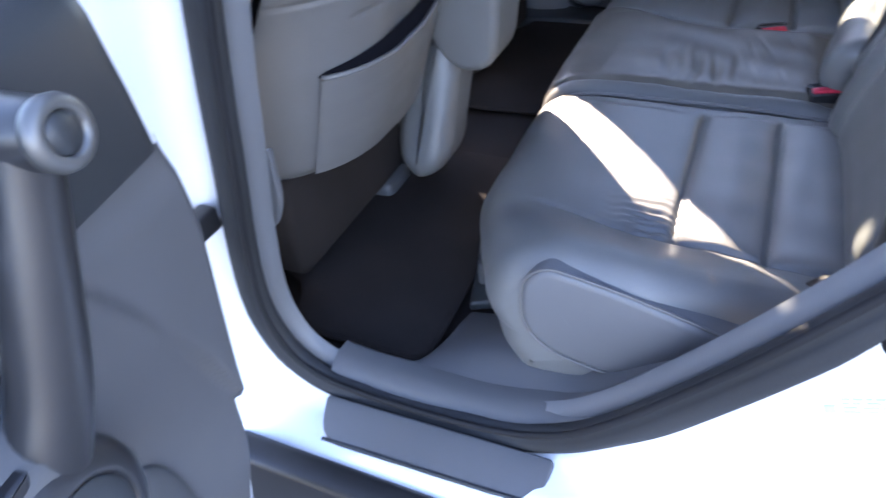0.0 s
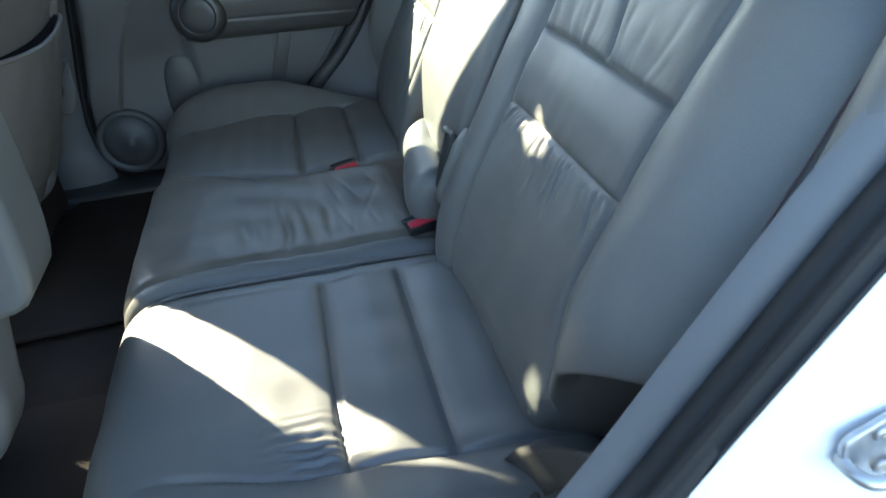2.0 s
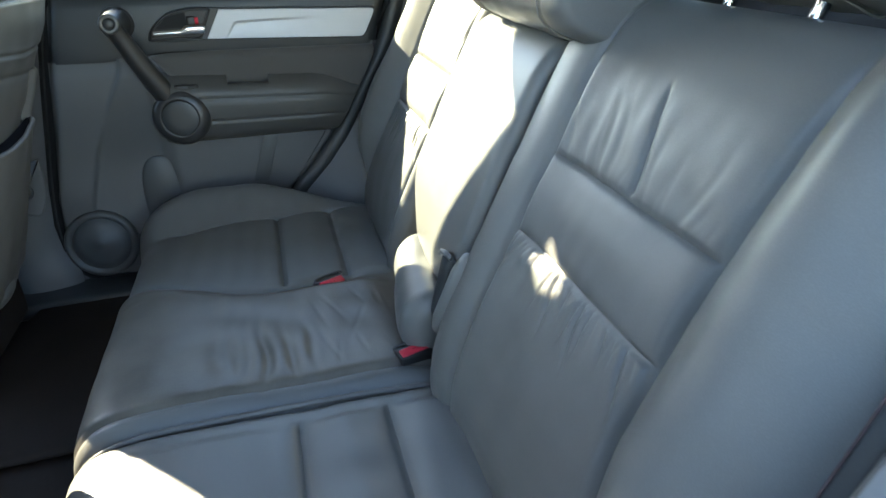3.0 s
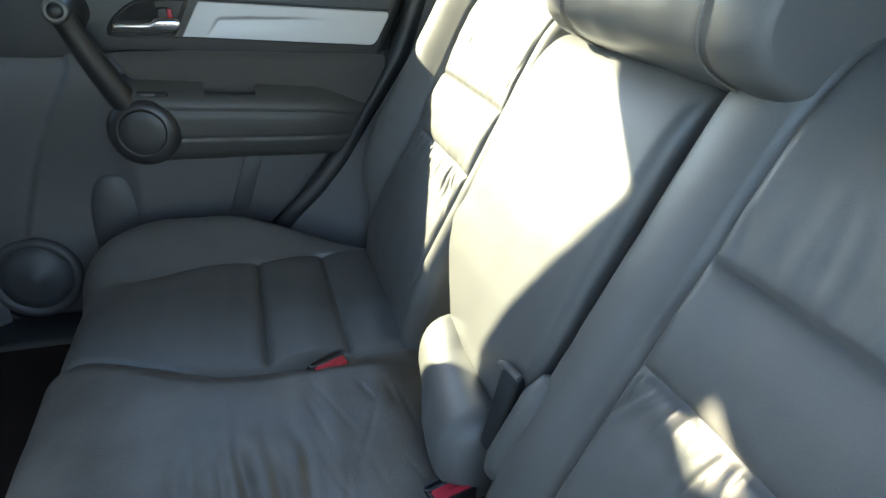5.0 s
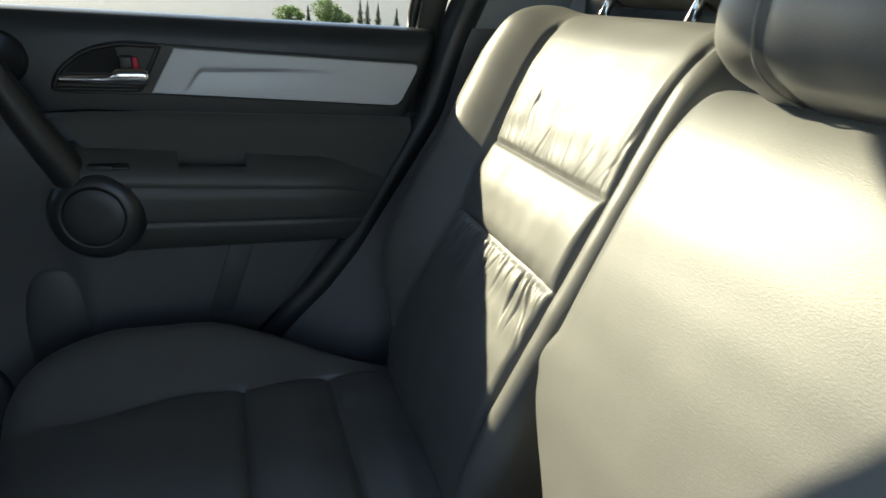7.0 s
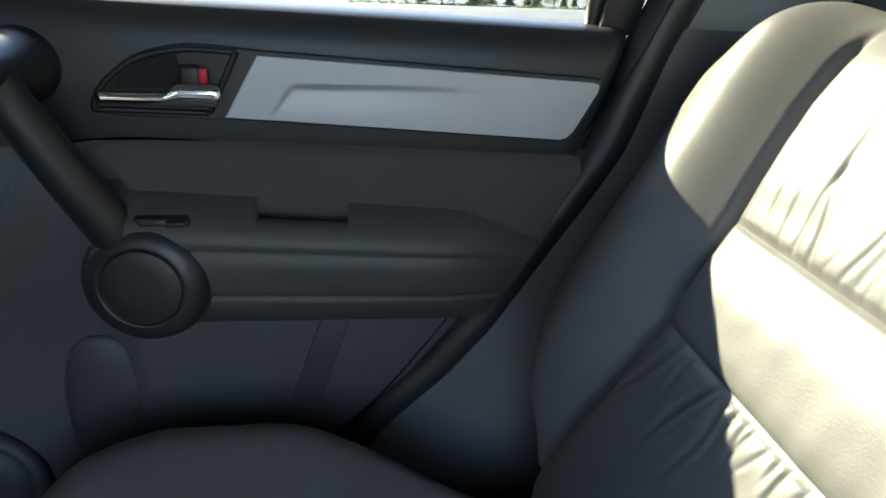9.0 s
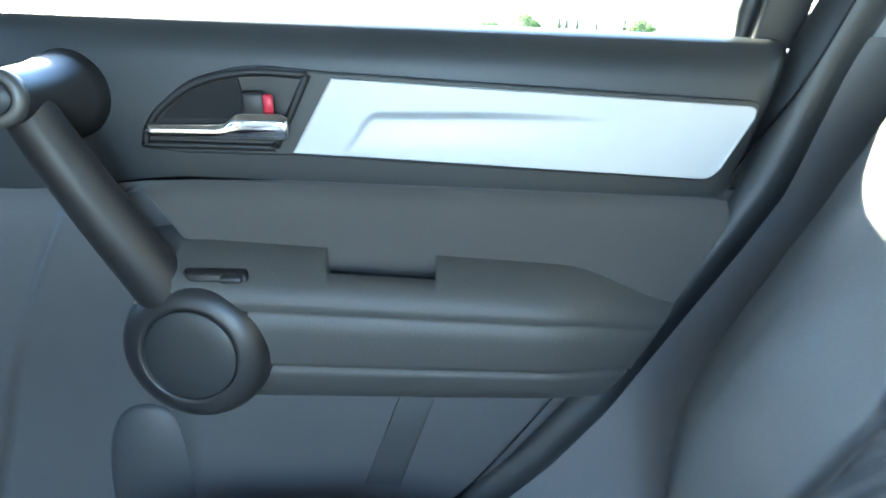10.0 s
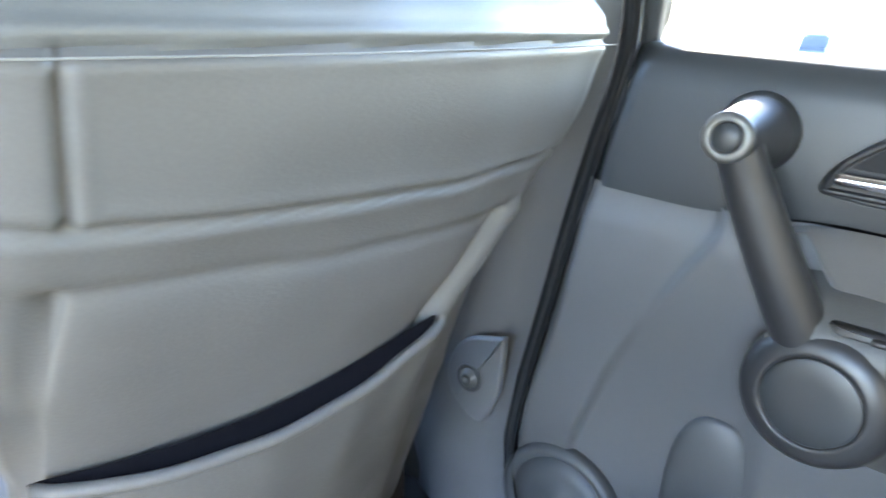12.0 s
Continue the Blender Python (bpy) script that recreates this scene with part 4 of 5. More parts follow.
ys = np.linspace(0.10, 0.612, 70)
rows = []
for y in ys:
    base = 0.452 + 0.035 * float(smooth(0.40, 0.20, y)) + 0.010 * float(smooth(0.55, 0.64, y)) + 0.09 * float(smooth(0.27, 0.10, y))
    x_in = -0.555 - 0.135 * float(smooth(0.468, 0.502, y))   # the mat reaches the sill ahead of the cushion
    low = 0.442 + 0.045 * float(smooth(0.47, 0.30, y)) + 0.05 * float(smooth(0.27, 0.10, y))
    for u in np.linspace(0, 1, 7):
        x = x_in + (-0.715 - x_in) * u
        swell = 0.018 * math.sin(math.pi * u) * float(smooth(0.50, 0.40, y))
        rows.append((x, y, low + (base + 0.026 - low) * float(smooth(0, 1, u)) + swell))
    rows += [(-0.738, y, base + 0.028), (-0.757, y, base + 0.022), (-0.768, y, base + 0.012), (-0.772, y, base + 0.002)]
sill = thing("sill_cover", (-0.70, 0.42, 0.45), "grey plastic sill cover along the doorway", "sill cover")
rows = np.array(rows).reshape(len(ys), 11, 3)
part("inner_tread", rows[:, :7].reshape(-1, 3), grid_faces(len(ys), 7), DOOR_PLASTIC, sill, "grey grained floor panel")
part("tread", rows[:, 6:].reshape(-1, 3), grid_faces(len(ys), 5), DOOR_PLASTIC, sill, "rounded grey tread over the sill")
out = rounded([(-0.792, 0.608, 0.440), (-0.792, 0.258, 0.452), (-0.850, 0.262, 0.432), (-0.852, 0.590, 0.420)], (0.01, 0.01, 0.022, 0.034), 8)
clad = part("rocker_cladding", *box(-0.915, -0.868, -0.02, 1.75, 0.20, 0.418, 0.012, 3), PLASTIC_BLACK)
set_structure(clad, "dark plastic cladding under the painted sill", "car body")
scuff = thing("scuff_plate", (-0.82, 0.43, 0.43), "dark grey plastic scuff plate on the painted sill", "scuff plate")
part("plate", *slab(out, (0, 0, 0.012), 0.004, 3), DOOR_PLASTIC, scuff)
part("lip", *tube(resample([(-0.852, 0.585, 0.431), (-0.8515, 0.42, 0.437), (-0.850, 0.268, 0.443)], 20, False), 0.003, 6), PLASTIC_DARK, scuff)

# added to close a pale gap; its dark colour stands for shade there
far_sill = thing("sill_cover", (0.72, 0.42, 0.43), "added sill cover, coloured dark for the shade under the closed door", "sill cover")
part("tread", *box(0.655, 0.800, 0.10, 1.05, 0.425, 0.466, 0.012, 3), PLASTIC_DARK, far_sill)

# floor, tunnel and mats
V = []
fy, fx = np.linspace(-0.10, 1.70, 60), np.linspace(-0.72, 0.72, 60)
for x in fx:
    for y in fy:
        hump = 0.015 * bell(x, 0.16)
        kick = 0.10 * smooth(0.36, 0.20, y) * smooth(0.60, 0.46, abs(x))
        V.append((x, y, 0.425 + hump + kick + 0.02 * smooth(0.66, 0.72, abs(x)) + 0.002 * ripple(x, y, 0.2)))
set_structure(part("floor", V, [tuple(reversed(f)) for f in grid_faces(60, 60)], CARPET), "black carpeted car floor", "floor")


def mat_on_floor(s):
    th = thing("floor_mat", (s * 0.40, 0.65, 0.44), "dark worn carpet floor mat on the footwell floor", "floor mat", "floor mats")
    out = rounded([(s * x, y, 0.443) for x, y in ((0.688, 0.496), (0.686, 0.752), (0.625, 0.757), (0.583, 0.786), (0.555, 0.86), (0.10, 0.90), (0.11, 0.50))], (0.03, 0.008, 0.015, 0.015, 0.04, 0.04, 0.04), 6)
    part("mat_face", *slab(out, (0, 0, 0.012), 0.004, 2), CARPET, th)
    part("binding", *tube([(x, y, z + 0.006) for x, y, z in resample(out, 120)], 0.005, 8, closed=True), CARPET, th, "stitched dark binding")


mat_on_floor(-1)
mat_on_floor(1)
# carpeted riser under the cushions and brackets
set_structure(part("seat_riser", *box(-0.42, 0.66, -0.30, 0.34, 0.42, 0.505, 0.03, 4), CARPET), "carpeted riser under the rear seat", "floor")
bracket = thing("seat_bracket_cover", (-0.55, 0.42, 0.46), "grey plastic cover over the seat bracket", "cover")
part("cover", *box(-0.52, -0.40, 0.36, 0.475, 0.44, 0.515, 0.014, 3), PLASTIC_MID, bracket)
part("bracket_foot", *slab(rounded([(-0.400, 0.515, 0.448), (-0.478, 0.492, 0.448), (-0.566, 0.470, 0.452), (-0.556, 0.405, 0.470), (-0.44, 0.43, 0.470)], 0.008), (0, 0, 0.018), 0.004), PLASTIC_DARK, bracket)

# wheel-arch side trims behind the rear seats
for s in (-1, 1):
    V, n, m = [], 40, 16
    for i in range(n):
        z = 0.47 + (1.12 - 0.47) * i / (n - 1)
        a = float(curve_at(REAR_EDGE, z)) - 0.014
        for j in range(m):
            u = j / (m - 1)
            y = a - 0.62 * u
            x = 0.752 - 0.070 * float(smooth(0.0, 0.35, u)) * float(smooth(1.05, 0.72, z)) - 0.018 * float(smooth(0.0, 0.12, u))
            V.append((s * x, y, z))
    F = grid_faces(n, m)
    F = F if s > 0 else [tuple(reversed(f)) for f in F]
    set_structure(part("trim_wheel_arch_" + ("left" if s < 0 else "right"), V, F, PLASTIC), "grey plastic wheel-arch trim behind the door", "trim")
    # a raised rib along the opening; the right one has shade in its colour
    rib = [(s * ((0.765 if s > 0 else 0.734) - 0.02 * float(smooth(1.10, 1.32, z))), float(curve_at(REAR_EDGE, min(z, 1.1))) - 0.026 - 0.42 * max(0.0, z - 1.1), z) for z in np.linspace(0.48, 1.36, 60)]
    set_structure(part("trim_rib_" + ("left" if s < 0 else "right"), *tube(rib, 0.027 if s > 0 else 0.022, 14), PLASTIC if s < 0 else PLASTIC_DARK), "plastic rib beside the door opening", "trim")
    # upper rear pillar cover
    V = []
    for i in range(24):
        v = i / 23
        z = 1.09 + 0.53 * v
        y0 = -0.175 - 0.13 * v
        for j in range(8):
            u = j / 7
            V.append((s * (0.770 - 0.07 * v - 0.02 * math.sin(math.pi * u) + 0.01 * u), y0 - 0.20 * u, z))
    F = grid_faces(24, 8)
    set_structure(part("trim_rear_pillar_" + ("left" if s < 0 else "right"), V, F if s > 0 else [tuple(reversed(f)) for f in F], PALE_TRIM), "pale grey plastic rear pillar cover", "trim")

    # middle pillar: lower cover with belt bolt, upper post
    name = "left" if s < 0 else "right"
    V = []
    zz = np.linspace(0.46, 1.62, 150)
    for z in zz:
        f = float(np.interp(z, [p[1] for p in SEAL[14:]], [p[0] for p in SEAL[14:]]))
        wid = float(np.interp(z, [0.46, 0.70, 1.0, 1.13, 1.512, 1.524, 1.62], [0.17, 0.14, 0.150, 0.155, 0.110, 0.045, 0.040]))
        for j in range(14):
            u = j / 13
            y = f - 0.003 + (wid + 0.015) * u
            x = 0.752 - 0.075 * float(smooth(1.45, 1.60, z)) * 0.2 - (0.060 - 0.040 * float(smooth(1.508, 1.526, z))) * math.sin(math.pi * u) ** 0.6 * (0.5 + 0.5 * float(smooth(0.55, 0.75, z))) - 0.03 * float(smooth(1.13, 1.62, z))
            V.append((s * x, y, z))
    F = [tuple(reversed(f)) for f in grid_faces(150, 14)]
    set_structure(part("trim_middle_pillar_" + name, V, F if s > 0 else [tuple(reversed(f)) for f in F], PLASTIC), "grey plastic middle pillar cover", "trim")
    hatch = thing("belt_anchor_cover", (s * 0.68, 0.70, 0.74), "grey plastic flap with a bolt on the pillar cover", "cover", "belt anchor covers")
    T = Matrix.Diagonal((s, 1, 1, 1))
    flap = rounded([(0.688, 0.668, 0.806), (0.688, 0.735, 0.785), (0.688, 0.757, 0.730), (0.688, 0.740, 0.690), (0.688, 0.700, 0.668), (0.688, 0.672, 0.72)], (0.004, 0.04, 0.035, 0.035, 0.02, 0.03), 8)
    part("flap", *slab(flap, (0.012, 0, 0), 0.0045, 4), PLASTIC, hatch, "moulded flap with rounded edge", T=T)
    part("bolt_well", *lathe([(0.008, 0.0005), (0.017, 0.0005), (0.019, 0.0025), (0.017, 0.004), (0.014, 0.002), (0.008, 0.0012)], (0.688, 0.716, 0.735), (-1, 0, 0.08), 32), PLASTIC_MID, hatch, T=T)
    part("bolt", *lathe([(0.003, -0.004), (0.013, -0.004), (0.013, 0.001), (0.009, 0.002), (0.008, 0.006), (0.004, 0.0065), (0.003, 0.003)], (0.686, 0.716, 0.735), (-1, 0, 0.1), 24), SATIN, hatch, "steel anchor bolt", T=T)

# striker, stopper and label on the near rear pillar
st = thing("door_striker", (-0.79, -0.176, 0.852), "bare metal door striker bolted to the white pillar", "striker")
nrm = Vector((-1, 0.12, 0.0)).normalized()
Ts = Matrix.Translation((-0.793, -0.176, 0.851)) @ Matrix.Rotation(radians(-30), 4, "X") @ Matrix.Diagonal((0.82, 0.82, 0.82, 1))
part("base_plate", *slab(rounded([(0, 0.028, -0.034), (0, 0.034, 0.0), (0, 0.026, 0.034), (0, -0.026, 0.034), (0, -0.034, 0.0), (0, -0.030, -0.034)], 0.012), (-0.007, 0, 0), 0.002), STEEL, st, T=Ts)
part("loop", *tube(resample([(0, 0.030, 0.008), (-0.018, 0.030, 0.010), (-0.030, 0.022, 0.006), (-0.030, -0.004, -0.008), (-0.020, -0.014, -0.014), (0, -0.016, -0.016)], 30, False), 0.0062, 12), STEEL, st, "shiny striker loop", T=Ts)
for y, z in ((-0.006, 0.022), (0.004, -0.022)):
    part("screw", *lathe([(0.001, 0), (0.0085, 0), (0.0075, 0.004), (0.003, 0.0045), (0.001, 0.003)], (-0.007, y, z), (-1, 0, 0), 20), STEEL, st, T=Ts)
stop = thing("door_stopper", (-0.79, -0.048, 0.785), "black rubber door stop on the white pillar", "rubber stop")
part("foot", *lathe([(0.002, 0), (0.016, 0), (0.017, 0.006), (0.013, 0.012), (0.002, 0.014)], (-0.776, -0.038, 0.772), (-1, 0.1, 0.1), 24), RUBBER, stop)
part("knob", *lathe([(0.002, 0), (0.010, 0), (0.0115, 0.008), (0.009, 0.014), (0.002, 0.016)], (-0.782, -0.046, 0.796), (-1, -0.5, 0.6), 24), RUBBER, stop)
part("neck", *tube([(-0.780, -0.040, 0.776), (-0.784, -0.045, 0.795)], 0.009, 14), RUBBER, stop)
lab = thing("printed_label", (-0.79, -0.04, 0.715), "small faint printed label on the white paint", "label")
Tl = Matrix.Translation((-0.8035, -0.036, 0.714)) @ Matrix.Rotation(radians(-22), 4, "X")
bar_rng = random.Random(4)
for r in range(4):
    y_at = 0.030
    while y_at > -0.028:
        w = bar_rng.uniform(0.004, 0.014)
        part("text_bar", *box(-0.0012, 0.0, max(y_at - w, -0.030), y_at, 0.0105 - 0.0055 * r, 0.0128 - 0.0055 * r, 0.0002, 1), PRINT, lab, T=Tl)
        y_at -= w + bar_rng.uniform(0.002, 0.004)
part("code_square", *box(-0.0015, 0.0, 0.036, 0.045, -0.006, 0.004, 0.0003, 1), PRINT, lab, T=Tl)
part("dark_mark", *box(-0.0025, 0.0, -0.048, -0.044, 0.012, 0.024, 0.001, 1), RUBBER, lab, T=Tl)
# door check strap on the front pillar
chk = thing("door_check_strap", (-0.80, 0.70, 0.70), "black door check arm between pillar and open door", "door check")
part("bracket", *box(-0.835, -0.785, 0.694, 0.722, 0.742, 0.775, 0.006, 2), PLASTIC_BLACK, chk)
part("arm", *tube([(-0.80, 0.705, 0.757), (-0.86, 0.715, 0.735), (-0.93, 0.735, 0.70)], 0.007, 10), PLASTIC_BLACK, chk)

# wheels of the car
for s in (-1, 1):
    for y in (-0.82, 1.98):
        wheel = thing("car_wheel", (s * 0.83, y, 0.0), "black tyre on a silver alloy rim", "wheel", "car wheels")
        part("tyre", *lathe([(0.215, -0.10), (0.31, -0.105), (0.335, -0.08), (0.34, 0.0), (0.335, 0.045), (0.31, 0.065), (0.22, 0.06)], (s * 0.83, y, 0.34), (s, 0, 0), 40), RUBBER, wheel)
        part("rim", *lathe([(0.02, -0.08), (0.22, -0.09), (0.222, 0.05), (0.205, 0.045), (0.19, 0.02), (0.06, 0.03), (0.02, 0.035)], (s * 0.83, y, 0.34), (s, 0, 0), 40), SILVER, wheel, "silver alloy rim")

# roof, rails, windscreen and tail
V, n, m = [], 40, 24
for i in range(n):
    y = 1.04 - 2.34 * i / (n - 1)
    for j in range(m):
        x = -0.70 + 1.40 * j / (m - 1)
        z = 1.675 - 0.05 * (abs(x) / 0.70) ** 4 - 0.030 * float(smooth(0.60, 1.04, y)) - 0.05 * float(smooth(-0.8, -1.3, y))
        V.append((x, y, z))
set_structure(part("ceiling", V, grid_faces(n, m), HEADLINER), "pale grey cloth headliner", "ceiling")
set_structure(part("roof_panel", [(x * 1.06, y, z + 0.035) for x, y, z in V], [tuple(reversed(f)) for f in grid_faces(n, m)], PAINT), "white painted roof", "roof")
for s in (-1, 1):
    name = "left" if s < 0 else "right"
    rail = [(s * 0.725, y, 1.606 + 0.026 * (float(smooth(0.50, 0.70, y)) - float(smooth(0.72, 0.77, y))) - 0.03 * float(smooth(0.7, 0.95, y)) - 0.05 * float(smooth(-0.8, -1.3, y))) for y in np.linspace(1.01, -1.30, 90)]
    set_structure(part("roof_rail_" + name, *tube(rail, 0.034, 12), PAINT), "white painted roof edge", "roof")
    ap = resample([(s * 0.72, 1.00, 1.595), (s * 0.755, 1.40, 1.345), (s * 0.79, 1.78, 1.08)], 24, False)
    set_structure(part("front_pillar_" + name, *tube(ap, 0.040, 12), PAINT), "white painted windscreen pillar", "pillar")
    # front door below the window, closed
    fd = thing("front_door", (s * 0.80, 1.2, 0.5), "closed front door with grey trim", "car door", "front doors")
    Tm = Matrix.Diagonal((s, 1, 1, 1))
    part("inner_panel", *slab([(0.745, 0.80, 0.46), (0.745, 1.75, 0.46), (0.745, 1.78, 1.08), (0.745, 0.72, 1.12)], (0.02, 0, 0), 0.006), PLASTIC, fd, T=Tm)
    part("outer_skin", *slab([(0.855, 0.82, 0.40), (0.855, 1.75, 0.42), (0.855, 1.80, 1.06), (0.855, 0.72, 1.10)], (0.022, 0, 0), 0.006), PAINT, fd, T=Tm)
    part("sill_cap", *box(0.735, 0.86, 0.72, 1.78, 1.075, 1.105, 0.012, 3), PLASTIC_DARK, fd, T=Tm)
    part("armrest", *box(0.675, 0.75, 0.85, 1.40, 0.80, 0.88, 0.025, 4), VINYL, fd, T=Tm)
    part("window_pane", *box(0.786, 0.790, 0.71, 1.05, 1.10, 1.60, 0), GLASS, fd, T=Tm, flat=True)
    # rear side panel and quarter window
    qp = thing("rear_side_panel", (s * 0.80, -0.8, 0.5), "white rear quarter of the car", "car panel", "rear quarters")
    part("outer_skin", *slab([(0.87, -0.30, 0.35), (0.87, -0.25, 1.10), (0.85, -1.35, 1.10), (0.85, -1.40, 0.35)], (0.02, 0, 0), 0.006), PAINT, qp, T=Tm)
    part("inner_trim", *slab([(0.74, -0.60, 0.47), (0.74, -0.60, 1.12), (0.72, -1.30, 1.12), (0.72, -1.30, 0.47)], (0.02, 0, 0), 0.006), PLASTIC_BLACK, qp, T=Tm)
    part("rear_post", *tube([(0.74, -1.22, 1.10), (0.70, -1.10, 1.62)], 0.06, 12), PLASTIC, qp, T=Tm)
    part("window_pane", *box(0.770, 0.774, -1.20, -0.42, 1.11, 1.60, 0), PRIVACY_GLASS, qp, T=Tm, flat=True)
ws = part("windscreen", [(-0.76, 1.80, 1.07), (0.76, 1.80, 1.07), (0.69, 1.04, 1.62), (-0.69, 1.04, 1.62), (-0.76, 1.806, 1.072), (0.76, 1.806, 1.072), (0.69, 1.046, 1.622), (-0.69, 1.046, 1.622)],
          [(0, 1, 2, 3), (7, 6, 5, 4), (0, 4, 5, 1), (1, 5, 6, 2), (2, 6, 7, 3), (3, 7, 4, 0)], GLASS, flat=True)
set_structure(ws, "clear windscreen glass", "windscreen")
set_structure(part("dashboard", *box(-0.74, 0.74, 1.42, 1.80, 0.70, 1.06, 0.06, 5), PLASTIC_DARK), "dark plastic dashboard", "dashboard")
set_structure(part("bulkhead", *box(-0.86, 0.86, 1.72, 1.80, 0.30, 1.04, 0.01), PLASTIC_BLACK), "dark bulkhead behind the dashboard", "wall")
set_structure(part("bonnet", *box(-0.84, 0.84, 1.80, 2.75, 0.45, 1.02, 0.09, 5), PAINT), "white painted bonnet", "bonnet")
tail = thing("tailgate", (0, -1.35, 0.5), "closed white tailgate with grey trim", "tailgate")
part("outer_skin", *box(-0.84, 0.84, -1.44, -1.38, 0.40, 1.10, 0.02, 3), PAINT, tail)
part("inner_trim", *box(-0.72, 0.72, -1.38, -1.34, 0.48, 1.12, 0.012, 3), PLASTIC, tail)
part("top_rail", *box(-0.66, 0.66, -1.33, -1.24, 1.53, 1.62, 0.015, 3), PLASTIC, tail)
part("window_pane", [(-0.68, -1.38, 1.10), (0.68, -1.38, 1.10), (0.62, -1.28, 1.60), (-0.62, -1.28, 1.60), (-0.68, -1.376, 1.10), (0.68, -1.376, 1.10), (0.62, -1.276, 1.60), (-0.62, -1.276, 1.60)],
            [(0, 1, 2, 3), (7, 6, 5, 4), (0, 4, 5, 1), (1, 5, 6, 2), (2, 6, 7, 3), (3, 7, 4, 0)], PRIVACY_GLASS, tail, flat=True)
set_structure(part("cargo_floor", *box(-0.73, 0.73, -1.36, -0.20, 0.40, 0.50, 0.01), CARPET), "dark carpeted cargo floor", "floor")
cov = thing("cargo_cover", (0, -0.8, 0.95), "dark grey cargo cover behind the backrests", "cargo cover")
part("blind", *box(-0.68, 0.68, -1.30, -0.42, 1.015, 1.025, 0.004), CARPET, cov)
part("roller", *tube([(-0.69, -0.44, 1.005), (0.69, -0.44, 1.005)], 0.032, 16), PLASTIC_BLACK, cov)
set_structure(part("underbody", *box(-0.84, 0.84, -1.40, 2.6, 0.24, 0.40, 0.02), PLASTIC_BLACK), "black underbody of the car", "car body")

# ---- front seats ----
FL = radians(18)


def on_fseat(z, o=0.0):
    """y of the rear face of the front backrests at height z, o metres out towards the rear."""
    return 0.53 + (1.149 - z) * math.tan(FL) - o


def wrap(a, z):
    """How far the flanks bend forwards; a: distance from the seat's middle, outwards."""
    return (0.012 + np.where(np.asarray(a) > 0, 0.105, 0.025) * smooth(1.10, 0.90, z)) * np.clip(np.abs(a) / 0.21, 0, 1.2) ** 3


def sewn(d):
    """A flat sewn seam between two tight panels."""
    return -0.0045 * bell(d, 0.0028) + 0.0010 * bell(np.abs(d) - 0.007, 0.004)


def shoulder_z(a):
    """Height of the seam under the front seats' shoulders."""
    return 1.1535 - 0.030 * a


